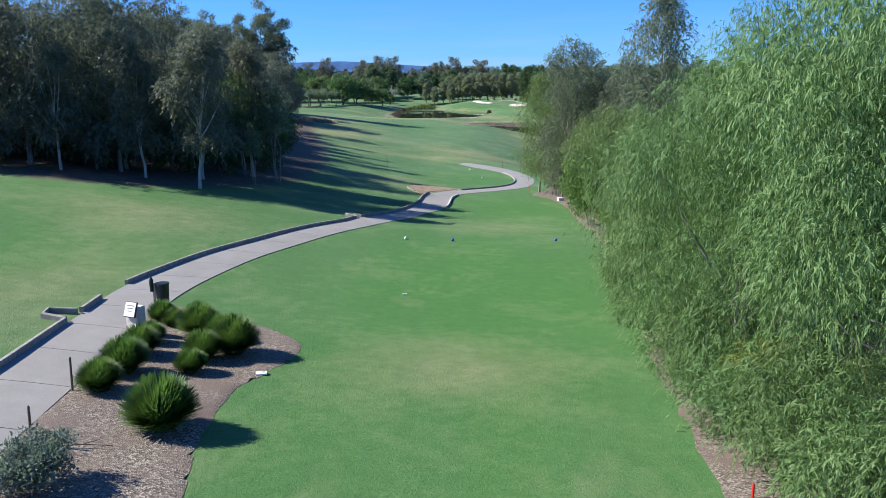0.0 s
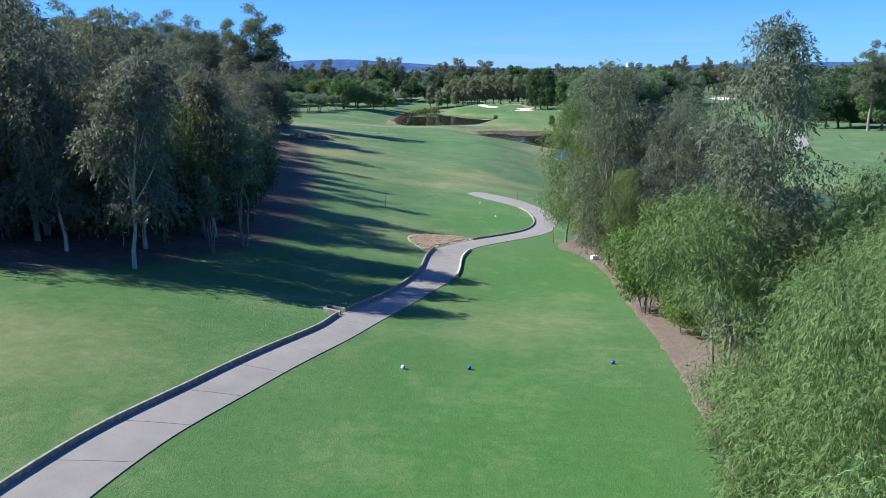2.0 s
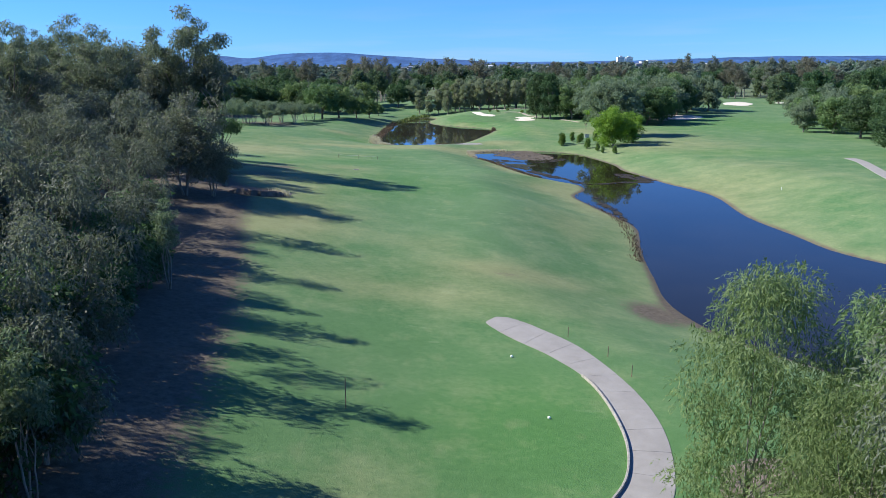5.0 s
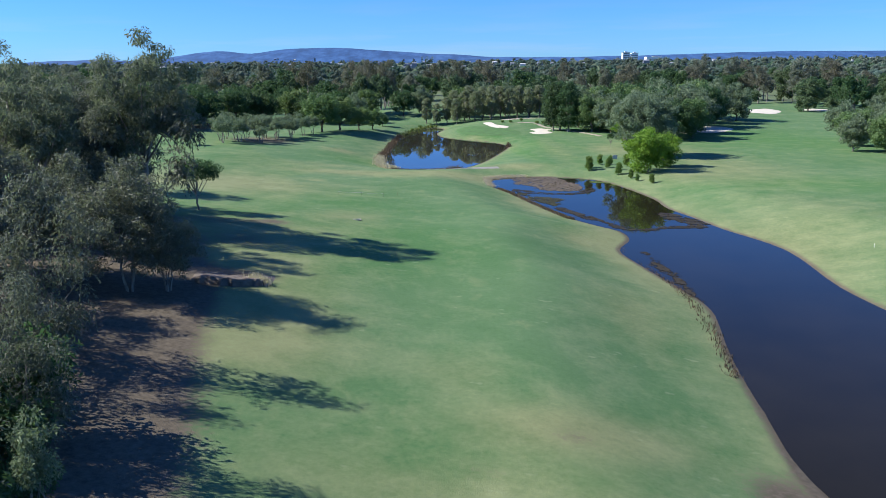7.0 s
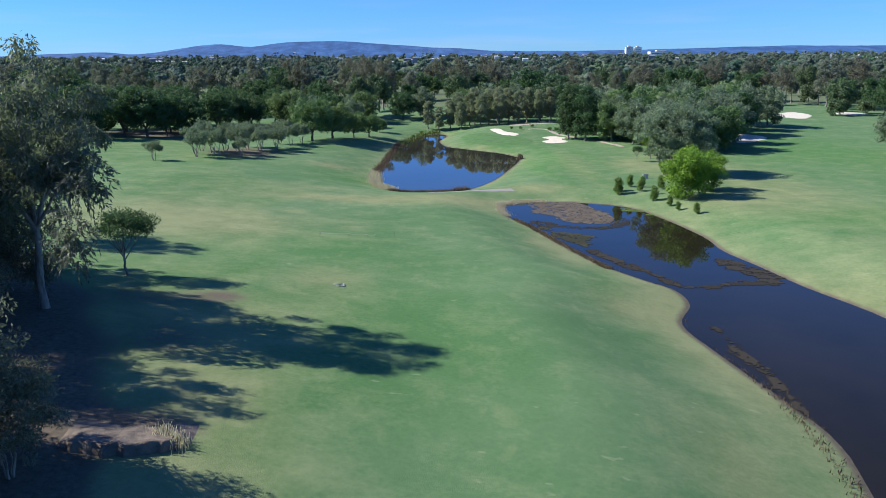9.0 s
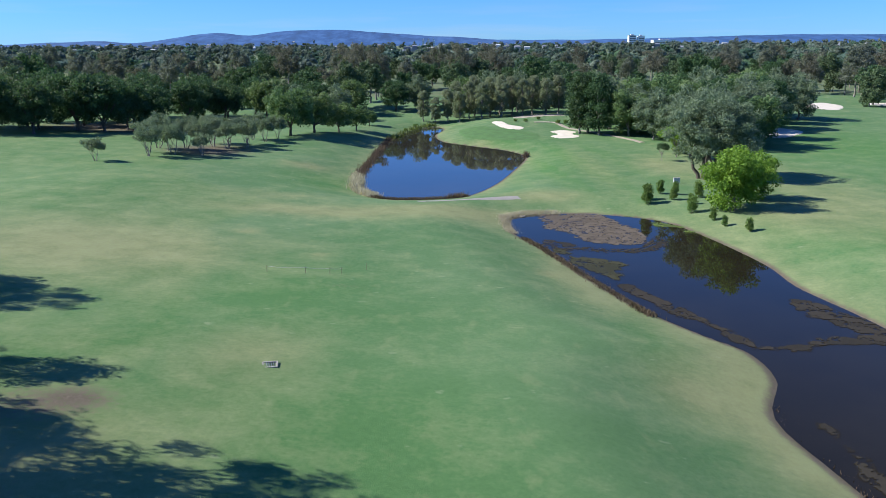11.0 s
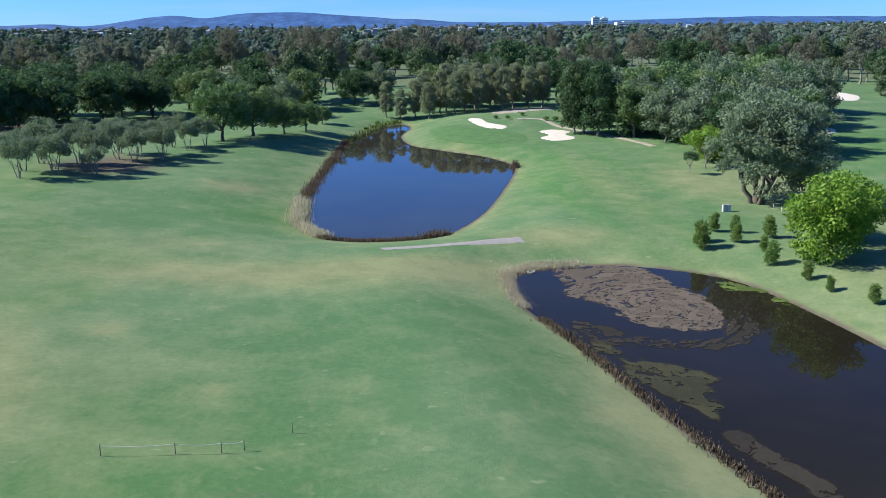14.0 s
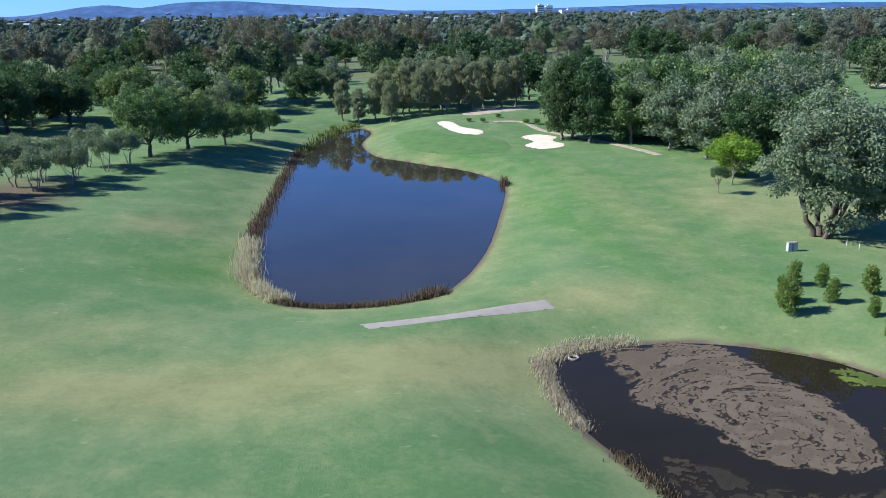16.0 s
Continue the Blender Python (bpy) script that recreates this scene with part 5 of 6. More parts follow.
# ---- far woods ----
def far_woods():
    """Rounded crowns in varied greens with haze mixed in, some tall and open, standing close."""
    rng = np.random.default_rng(77)

    def ball(detail):
        core = bmesh.new()
        bmesh.ops.create_icosphere(core, subdivisions=detail, radius=1.0)
        v, f = np.array([q.co[:] for q in core.verts]), np.array([[q.index for q in g.verts] for g in core.faces])
        core.free()
        return v, f

    ball_v, ball_f = ball(1)
    leaf_v, leaf_t, heart_v, heart_f, heart_t, off = [], [], [], [], [], 0
    # tree tints, most of them cooled with painted bluish haze
    hazed_tones = np.array(((0.52, 0.62, 0.66), (0.72, 0.72, 0.76), (0.32, 0.46, 0.42), (0.78, 0.72, 0.74), (0.52, 0.70, 0.50), (0.86, 0.82, 0.88)))
    for y0, y1, count, per, leaf in ((690, 900, 420, 520, 0.75), (900, 1300, 640, 220, 1.15), (1300, 1900, 700, 100, 1.8), (1900, 3300, 900, 44, 3.0)):
        made = 0
        while made < count:
            y = rng.uniform(y0, y1)
            x = rng.uniform(-0.68, 0.68) * (y + 60)
            if open_far(x, y):
                continue
            made += 1
            g = height(x, y)
            grow = 1 + 0.00035 * (y - 412)
            kind = rng.random()
            if kind < 0.2:                                    # tall open gum
                h, r, k, cr, hue = rng.uniform(16, 23), rng.uniform(4, 6), 12, (0.28, 0.45), rng.choice((1, 3))
            elif kind < 0.36:                                 # low broad tree
                h, r, k, cr, hue = rng.uniform(5, 8), rng.uniform(4, 7), 9, (0.35, 0.55), rng.choice((0, 2, 4))
            else:
                h, r, k, cr, hue = rng.uniform(8, 15), rng.uniform(4.2, 8.6), 14, (0.28, 0.5), rng.choice(6, p=(0.34, 0.2, 0.22, 0.1, 0.08, 0.06))
            r *= grow
            d = rng.normal(size=(k, 3))
            d /= np.linalg.norm(d, axis=1)[:, None]
            d[:, 2] = np.where(d[:, 2] < -0.6, -d[:, 2], d[:, 2])
            c = d * np.array((r * 0.66, r * 0.66, h * 0.32)) * rng.uniform(0.75, 1.1, (k, 1)) + (x, y, g + h * 0.56)
            cr = r * rng.uniform(*cr, k)
            at, out = scatter_clumps(rng, c, cr, per, 0.8, 0.8)
            axis = np.cross(out, rng.normal(size=out.shape)) + out * 0.4
            v, f = leaves(rng, at, axis, leaf, leaf * 0.6, 0.0, out + np.array((0, 0, 0.3)))
            tone = np.append(hazed_tones[hue] * rng.uniform(0.7, 1.2), 1.0)
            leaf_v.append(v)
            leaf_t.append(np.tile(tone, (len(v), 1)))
            for q in range(k):                                # the dense heart of each clump of leaves
                heart_v.append(ball_v * rng.uniform(0.7, 1.1, (len(ball_v), 1)) * cr[q] * np.array((0.8, 0.8, 0.64)) + c[q])
                heart_f.append(ball_f + off)
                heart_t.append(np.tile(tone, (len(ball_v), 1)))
                off += len(ball_v)
    v = np.concatenate(leaf_v)
    for shape, faces, tone, smooth, label in ((v, np.arange(len(v)).reshape(-1, 4), leaf_t, False, "wide woodland reaching to the horizon, haze mixed into its greens"),
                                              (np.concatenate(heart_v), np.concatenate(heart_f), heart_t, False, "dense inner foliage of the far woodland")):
        me = mesh_of("far_trees", shape, faces, LEAF_FAR_HAZED, smooth)
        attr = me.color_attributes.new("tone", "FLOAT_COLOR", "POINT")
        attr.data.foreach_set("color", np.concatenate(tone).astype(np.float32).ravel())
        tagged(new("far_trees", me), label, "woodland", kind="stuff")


def open_far(x, y):
    """Clearings: the fairways and the far greens."""
    if y < 520 and 60 < x < 150:
        return True
    if y < 470 and (-30 < x < 25):
        return True
    if y < 480 and x < -60 and x > -180:
        return rnd_gap(x, y)
    for cx, cy, rx, ry in ((-56, 470, 13, 60), (-90, 570, 14, 45), (18, 700, 16, 80), (105, 800, 28, 85), (-180, 690, 30, 60), (-20, 1150, 60, 160), (190, 1100, 70, 120), (0, 1700, 160, 200)):
        if ((x - cx) / rx)**2 + ((y - cy) / ry)**2 < 1:
            return True
    return False


def rnd_gap(x, y):
    return (int(x * 7.3) + int(y * 3.1)) % 3 != 0


far_woods()
# the nearer edge of the woods, tree by tree
EDGE_DARK = plant("woodland_tree", "dark-green broad tree in the woodland behind the course", "tree", at_ground(-61, 470, 0), 81, 4.0, 0.35, (0, 0, 8.0), (6.6, 6.6, 6.0), 70, 1.5, 4600, (0.72, 0.44), LEAF_DARK, BARK_DARK, droop=0.15, n_limbs=2, low=-0.8, shingled=True, group="trees of the far woodland")
EDGE_GREEN = plant("woodland_tree", "mid-green leafy tree in the woodland behind the course", "tree", at_ground(64, 540, 0), 82, 4.0, 0.35, (0, 0, 7.6), (6.2, 6.2, 5.8), 70, 1.4, 4600, (0.66, 0.4), LEAF_WOOD, BARK_GREY, droop=0.2, n_limbs=2, low=-0.85, shingled=True, group="trees of the far woodland")
EDGE_GREY = plant("woodland_tree", "grey-green gum in the woodland behind the course", "tree", at_ground(-36, 520, 0), 83, 7.0, 0.3, (0, 0, 11.0), (5.2, 5.2, 7.0), 60, 1.25, 4200, (0.66, 0.26), LEAF_GUM, BARK_GREY, droop=0.4, n_limbs=2, low=-0.7, group="trees of the far woodland")
EDGE_BROWN = plant("woodland_tree", "brownish open-crowned gum in the woodland", "tree", at_ground(40, 560, 0), 84, 8.0, 0.3, (0, 0, 13.0), (6.0, 6.0, 7.0), 50, 1.4, 4000, (0.66, 0.26), LEAF_BROWN, BARK_GREY, droop=0.4, n_limbs=2, low=-0.7, group="trees of the far woodland")
EDGE_LOW = plant("woodland_bush", "low spreading green bush tree in the woodland", "tree", at_ground(14, 520, 0), 85, 1.5, 0.2, (0, 0, 3.4), (4.6, 4.6, 3.2), 40, 1.1, 2600, (0.6, 0.36), LEAF_WOOD, BARK_GREY, droop=0.2, n_limbs=2, low=-0.9, shingled=True, group="trees of the far woodland")
edge = np.random.default_rng(86)
spots = []
while len(spots) < 285:
    y = 432 + 270 * edge.random()**1.25
    x = edge.uniform(-0.62, 0.62) * (y - 90)
    if open_far(x, y) or any((x - a)**2 + (y - b)**2 < 30 for a, b in spots):
        continue
    spots.append((x, y))
    which = edge.choice(5, p=(0.24, 0.22, 0.26, 0.12, 0.16))
    again((EDGE_DARK, EDGE_GREEN, EDGE_GREY, EDGE_BROWN, EDGE_LOW)[which], x, y, edge.uniform(0, 360), edge.uniform(0.75, 1.3), tall=edge.uniform(0.85, 1.15))
again(EDGE_DARK, -8.5, 712.8, 30, 1.35, "large domed dark tree standing above the woodland", 1.1)
again(EDGE_BROWN, 22, 640, 200, 1.25)
again(EDGE_BROWN, -62, 600, 100, 1.25)

# ---- hills at the skyline ----
RIDGE = [(-5200, 14), (-3300, 16), (-2500, 24), (-1900, 40), (-1700, 32), (-1480, 58), (-1250, 82), (-1080, 66), (-940, 84), (-680, 94), (-440, 84), (-270, 70), (0, 54), (220, 40), (400, 34), (800, 34), (1350, 42), (1800, 52), (2400, 50), (3300, 46), (5200, 40)]

KNOLLS = [(-3200, 8), (-2400, 12), (-1800, 18), (-1560, 30), (-1450, 26), (-1330, 34), (-1200, 44), (-1080, 40), (-900, 30), (-600, 20), (-300, 6)]


def hills():
    xs = np.arange(-5000, 5001, 40.0)
    top_z = spline(RIDGE, xs) + np.array([4 * noise.noise((x * 0.006, 0, 0)) + 1.5 * noise.noise((x * 0.03, 2, 0)) for x in xs])
    rows = []
    for s in np.linspace(0, 1, 6):
        rows.append(np.stack([xs, 4300 + 420 * s + 0 * xs, -10 + (top_z + 10) * s**0.8], 1))
    v = np.concatenate(rows)
    k = len(xs)
    f = np.array([[r*k + c, r*k + c + 1, (r + 1)*k + c + 1, (r + 1)*k + c] for r in range(5) for c in range(k - 1)])
    return tagged(part("backdrop_hills", (v, f), HILL, smooth=True), "low hills at the horizon, blue with painted haze", "hills", kind="structure")


def foothills():
    """A lower, nearer ridge in front of the hill, with two wooded knolls."""
    xs = np.arange(-3200, -300, 25.0)
    top_z = spline(KNOLLS, xs) + np.array([3 * noise.noise((x * 0.012, 5, 0)) + 2.0 * noise.noise((x * 0.05, 7, 0)) for x in xs])
    v = np.concatenate([np.stack([xs, 3950 + 240 * s + 0 * xs, -10 + (top_z + 10) * s**0.8], 1) for s in np.linspace(0, 1, 6)])
    k = len(xs)
    f = np.array([[r*k + c, r*k + c + 1, (r + 1)*k + c + 1, (r + 1)*k + c] for r in range(5) for c in range(k - 1)])
    return tagged(part("backdrop_hills", (v, f), HILL, smooth=True), "dark wooded knolls before the hills, blue with painted haze", "hills", kind="structure")


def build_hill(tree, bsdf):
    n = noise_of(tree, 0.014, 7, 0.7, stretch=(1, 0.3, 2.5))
    # air haze painted in: blue base colour, and the same blue glowing faintly
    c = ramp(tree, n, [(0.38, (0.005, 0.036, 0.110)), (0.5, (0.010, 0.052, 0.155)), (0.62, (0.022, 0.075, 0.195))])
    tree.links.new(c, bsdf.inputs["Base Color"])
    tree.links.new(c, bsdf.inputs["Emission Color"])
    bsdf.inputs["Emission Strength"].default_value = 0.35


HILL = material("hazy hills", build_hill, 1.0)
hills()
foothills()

# ---- garden bed by the path ----
def blade_clump(name, label, m, seed, radius, tall, count, mat=None, width=0.03, group="strap-leaved plants", category="plant"):
    """A clump of long arching blades from one base."""
    rng = np.random.default_rng(seed)
    ob = thing(name, m, label, category, group)
    ang = rng.random(count) * 2 * np.pi
    lean = rng.random(count)**0.6
    foot = np.stack([np.cos(ang) * radius * 0.3 * rng.random(count), np.sin(ang) * radius * 0.3 * rng.random(count), np.zeros(count)], 1)
    way = np.stack([np.cos(ang) * lean * radius, np.sin(ang) * lean * radius, tall * (1.0 - 0.42 * lean**2) * rng.uniform(0.42, 1.1, count)**0.8], 1)
    mid = foot + way * np.array((0.42, 0.42, 0.62))
    tip = foot + way * np.array((1.0, 1.0, 1.0)) + np.array((0, 0, -1)) * (0.05 * tall * lean**3)[:, None]
    side = np.stack([-np.sin(ang), np.cos(ang), 0 * ang], 1) * width * 0.5
    v = np.stack([foot - side, foot + side, mid + side * 1.1, mid - side * 1.1, tip + side * 0.15, tip - side * 0.15], 1).reshape(-1, 3)
    f = np.arange(6 * count).reshape(count, 6)
    part("leaf_clump", (v, np.concatenate([f[:, [0, 1, 2, 3]], f[:, [3, 2, 4, 5]]])), mat or LEAF_BLADE, ob)
    core = bmesh.new()
    bmesh.ops.create_icosphere(core, subdivisions=2, radius=radius * 0.3)
    for vert in core.verts:
        vert.co.z = max(-0.05, vert.co.z * 0.8)
    part("crown_base", core, BARK_DARK, ob)
    return ob


DIETES = blade_clump("strap_leaf_plant", "large clump of dark green strap leaves", at_ground(-5.4, 15.3, 0), 51, 0.70, 1.12, 3800, width=0.042)
for x, y, size, turn in ((-6.85, 22.5, 0.85, 40), (-6.3, 22.1, 0.7, 0), (-5.45, 20.9, 0.95, 100), (-6.05, 20.1, 0.72, 160), (-6.0, 19.0, 0.55, 220), (-7.4, 17.15, 0.68, 280), (-7.4, 18.5, 0.8, 330), (-7.6, 20.0, 0.72, 20), (-7.75, 21.2, 0.55, 80), (-8.3, 23.6, 0.6, 140), (-7.8, 23.2, 0.5, 190)):
    again(DIETES, x, y, turn, size, "smaller clump of green strap leaves" if size < 0.7 else "")
SILVER_MOUND = plant("silver_shrub", "low rounded silver-blue shrub in mulch", "shrub", at_ground(-6.5, 12.5, 0), 52, 0.2, 0.02, (0, 0, 0.35), (0.85, 0.85, 0.5), 60, 0.22, 7000, (0.075, 0.03), LEAF_SILVER, BARK_GREY, stems=3, droop=-0.2, low=-0.4)

DARK_GREEN = plain("dark green plastic", (0.012, 0.022, 0.02), 0.45, vary=0.2)
STEEL = plain("galvanised steel", (0.35, 0.36, 0.36), 0.4, 0.8)
BOX_STONE = plain("rendered stone", (0.60, 0.56, 0.48), 0.85, vary=0.3)
WHITE_PAINT = plain("white paint", (0.78, 0.78, 0.76), 0.5, vary=0.06)
GREY_PAINT = plain("grey paint", (0.42, 0.43, 0.44), 0.5, vary=0.08)
RED_PAINT = plain("red paint", (0.55, 0.03, 0.02), 0.5, vary=0.15)
BLUE_PAINT = plain("blue paint", (0.02, 0.06, 0.5), 0.4, vary=0.1)
TIMBER = plain("weathered timber", (0.16, 0.11, 0.08), 0.9, vary=0.35, scale=14)
INK = plain("grey print", (0.22, 0.22, 0.24), 0.6)


def litter_bin(m):
    ob = thing("litter_bin", m, "dark green litter bin on a post beside the path", "bin")
    bm = bmesh.new()
    rod(bm, (0, 0, 0.32), (0, 0, 0.98), 0.20, 0.235, 20)
    part("bucket", bm, DARK_GREEN, ob)
    bm = bmesh.new()
    rod(bm, (0, 0, 0.97), (0, 0, 1.02), 0.25, 0.24, 20)
    part("rim", bm, DARK_GREEN, ob)
    bm = bmesh.new()
    box(bm, (0.09, 0.09, 1.05), (-0.27, 0, 0.5), 0.008)
    part("post", bm, STEEL, ob, "grey square post")
    bm = bmesh.new()
    for z in (0.5, 0.85):
        box(bm, (0.12, 0.03, 0.04), (-0.2, 0, z))
    part("bracket", bm, STEEL, ob)
    bm = bmesh.new()
    rod(bm, (-0.34, -0.05, 0.75), (-0.34, -0.05, 1.15), 0.06, 0.075, 12)
    part("bottle_holder", bm, DARK_GREEN, ob)
    bm = bmesh.new()
    rod(bm, (-0.34, -0.05, 1.13), (-0.34, -0.05, 1.27), 0.07, 0.03, 12)
    part("sand_bottle", bm, DARK_GREEN, ob)
    return ob


litter_bin(at_ground(-8.72, 24.9, 15, 0.9))


def tee_sign(m):
    ob = thing("tee_sign", m, "stone tee sign pillar with a white plate", "sign")
    bm = bmesh.new()
    box(bm, (0.46, 0.34, 0.9), (0, 0, 0.4), 0.02)
    part("pillar", bm, BOX_STONE, ob)
    bm = bmesh.new()
    box(bm, (0.44, 0.05, 0.46), (0, -0.165, 0.78), 0.01, Matrix.Rotation(radians(-20), 4, "X"))
    part("backing", bm, BARK_DARK, ob, "dark backing board")
    bm = bmesh.new()
    box(bm, (0.40, 0.012, 0.42), (0, -0.1937, 0.7905), 0.004, Matrix.Rotation(radians(-20), 4, "X"))
    plate = part("plate", bm, WHITE_PAINT, ob, "white printed plate")
    bm = bmesh.new()
    for k in range(3):
        box(bm, (0.26 - 0.05 * k, 0.004, 0.03), (0, -0.1622 - 0.0274 * k, 0.9 - 0.0752 * k), 0, Matrix.Rotation(radians(-20), 4, "X"))
    part("print", bm, INK, plate)
    return ob


tee_sign(at_ground(-8.45, 22.0, -24, 0.95))


def stake(m, label, mat, tall=0.75):
    ob = thing("stake", m, label, "stake", "stakes")
    bm = bmesh.new()
    rod(bm, (0, 0, -0.15), (0.02, 0.01, tall), 0.028, 0.024, 8)
    part("shaft", bm, mat, ob)
    bm = bmesh.new()
    rod(bm, (0.02, 0.01, tall), (0.02, 0.01, tall + 0.03), 0.026, 0.012, 8)
    part("tip", bm, mat, ob)
    return ob


stake(at_ground(-7.95, 17.0), "thin brown timber stake at the edge of mulch", TIMBER)
stake(at_ground(-7.3, 14.0), "thin brown timber stake at the edge of mulch", TIMBER)
stake(at_ground(5.2, 12.5), "red painted hazard stake in leaf litter", RED_PAINT, 0.6)
stake(at_ground(7.6, 76.0), "red painted hazard stake beside the trees", RED_PAINT, 0.8)
ROPED = ((-22.4, 211.5), (-18.5, 212.1), (-16.0, 212.4), (-14.8, 212.8))
for x, y in ROPED + ((-12.4, 215.2),):
    stake(at_ground(x, y), "thin dark stake in dry fairway grass", TIMBER, 0.7)


def rope_line():
    """A pale rope sagging from stake to stake."""
    ob = thing("rope", Matrix(), "pale thin rope strung between fairway stakes", "rope")
    for (x0, y0), (x1, y1) in zip(ROPED, ROPED[1:]):
        s = np.linspace(0, 1, 9)
        x, y = x0 + (x1 - x0) * s, y0 + (y1 - y0) * s
        z = ground(x, y) + 0.62 - 0.4 * s * (1 - s)
        part("strand", tube(np.stack([x, y, z], 1), np.full(9, 0.014), 6), KERB_PALE, ob, smooth=True)


rope_line()
stake(at_ground(-6.6, 88.0), "thin dark stake on the slope", TIMBER, 1.6)


def fallen_twig():
    ob = thing("twig", at_ground(-6.6, 14.0, 4, 1, 0.06), "thin fallen twig lying on mulch", "twig")
    s = np.linspace(-0.75, 0.75, 8)
    part("stem", tube(np.stack([s, 0.05 * np.sin(3 * s), 0.03 * np.cos(4 * s)], 1), np.linspace(0.016, 0.007, 8), 6), BARK_DARK, ob, smooth=True)
    part("fork", tube(np.stack([0.2 + 0.3 * np.linspace(0, 1, 5), 0.03 + 0.22 * np.linspace(0, 1, 5), 0.02 + 0 * np.linspace(0, 1, 5)], 1), np.linspace(0.009, 0.004, 5), 5), BARK_DARK, ob, smooth=True)


fallen_twig()


for x, y in ((6.85, 103.5), (8.8, 99.5), (9.5, 95.9)):
    stake(at_ground(x, y), "thin dark stake beside the cart path", TIMBER, 0.7)
stake(at_ground(52.0, 177.9), "short white marker post on the far fairway", WHITE_PAINT, 0.5)


def tee_marker(x, y, mat, label):
    ob = thing("tee_marker", at_ground(x, y, 0, 0.9), label, "tee marker", "tee markers")
    bm = bmesh.new()
    bmesh.ops.create_uvsphere(bm, u_segments=14, v_segments=8, radius=0.09, matrix=Matrix.Translation((0, 0, 0.075)))
    part("ball", bm, mat, ob, smooth=True)
    bm = bmesh.new()
    rod(bm, (0, 0, -0.08), (0, 0, 0.01), 0.012, 0.012, 6)
    part("spike", bm, STEEL, ob)


tee_marker(-2.02, 41.3, WHITE_PAINT, "small white ball tee marker on the grass")
tee_marker(0.39, 41.75, BLUE_PAINT, "small blue ball tee marker on the grass")
tee_marker(5.94, 43.2, BLUE_PAINT, "small blue ball tee marker on the grass")
tee_marker(2.57, 98.8, WHITE_PAINT, "small white ball tee marker on the grass")
tee_marker(3.72, 89.3, WHITE_PAINT, "small white ball tee marker on the grass")


def ground_plate(x, y, turn, w, d, label):
    ob = thing("ground_plate", at_ground(x, y, turn, 1, 0.03), label, "plate")
    bm = bmesh.new()
    box(bm, (w, d, 0.04), (0, 0, 0), 0.006)
    part("slab", bm, WHITE_PAINT, ob)
    bm = bmesh.new()
    for k in (-0.2, 0.2):
        box(bm, (w * 0.6, d * 0.1, 0.006), (0, k * d, 0.022))
    part("print", bm, INK, ob)


ground_plate(-4.38, 19.35, 10, 0.28, 0.2, "small white plate set in the grass")
ground_plate(-1.47, 30.45, 0, 0.16, 0.10, "small pale distance plate set in the grass")


def white_box(m):
    ob = thing("white_block", m, "small white marker block beside the trees", "marker")
    bm = bmesh.new()
    box(bm, (0.5, 0.35, 0.32), (0, 0, 0.14), 0.03)
    part("block", bm, WHITE_PAINT, ob)
    bm = bmesh.new()
    box(bm, (0.56, 0.41, 0.05), (0, 0, 0.0), 0.01)
    part("foot", bm, KERB, ob)


white_box(at_ground(9.6, 68.8, 20))


def drain_cover(x, y):
    ob = thing("drain_cover", at_ground(x, y, 10, 1, 0.02), "pale square drain frame in the fairway", "drain")
    for sx, sy, w, d in ((0, 0.5, 1.15, 0.14), (0, -0.5, 1.15, 0.14), (0.5, 0, 0.14, 0.86), (-0.5, 0, 0.14, 0.86)):
        bm = bmesh.new()
        box(bm, (w, d, 0.08), (sx, sy, 0), 0.01)
        part("side", bm, KERB, ob)
    bm = bmesh.new()
    for k in range(7):
        box(bm, (0.03, 0.86, 0.03), (-0.36 + 0.12 * k, 0, 0.0))
    part("grate", bm, STEEL, ob)


drain_cover(-16.2, 183.9)


def utility_pair(x, y):
    for k in (0, 1):
        ob = thing("utility_box", at_ground(x + 0.62 * k, y, 5), "small pale grey utility cabinet on the grass", "cabinet", "utility cabinets")
        bm = bmesh.new()
        box(bm, (0.5, 0.45, 1.0), (0, 0, 0.48), 0.03)
        part("cabinet", bm, GREY_PAINT, ob)
        bm = bmesh.new()
        box(bm, (0.54, 0.49, 0.06), (0, 0, 1.0), 0.015)
        part("lid", bm, KERB, ob)
        bm = bmesh.new()
        box(bm, (0.4, 0.01, 0.8), (0, -0.228, 0.5), 0.003)
        part("door", bm, GREY_PAINT, ob)


utility_pair(38.3, 278.4)
for x, y in ((45.7, 279.5), (46.1, 277.8)):
    stake(at_ground(x, y), "short white marker post beside a great tree", WHITE_PAINT, 0.7)


def drum(x, y):
    """A squat concrete ring standing at the edge of the pond."""
    ob = thing("drain_pipe", Matrix.Translation((x, y, WATER - 0.1)), "squat grey concrete drain ring in the pond shallows", "drain")
    ring = [(0.46, -0.4), (0.46, 0.2), (0.43, 0.24), (0.36, 0.24), (0.34, 0.2), (0.34, 0.05), (0.0, 0.05)]
    a = np.arange(20) * 2 * np.pi / 20
    v = np.array([(r * math.cos(q), r * math.sin(q), z) for r, z in ring for q in a])
    f = np.array([[i * 20 + j, i * 20 + (j + 1) % 20, (i + 1) * 20 + (j + 1) % 20, (i + 1) * 20 + j] for i in range(len(ring) - 1) for j in range(20)])
    part("ring", (v, f), KERB, ob)


drum(8.4, 257.2)


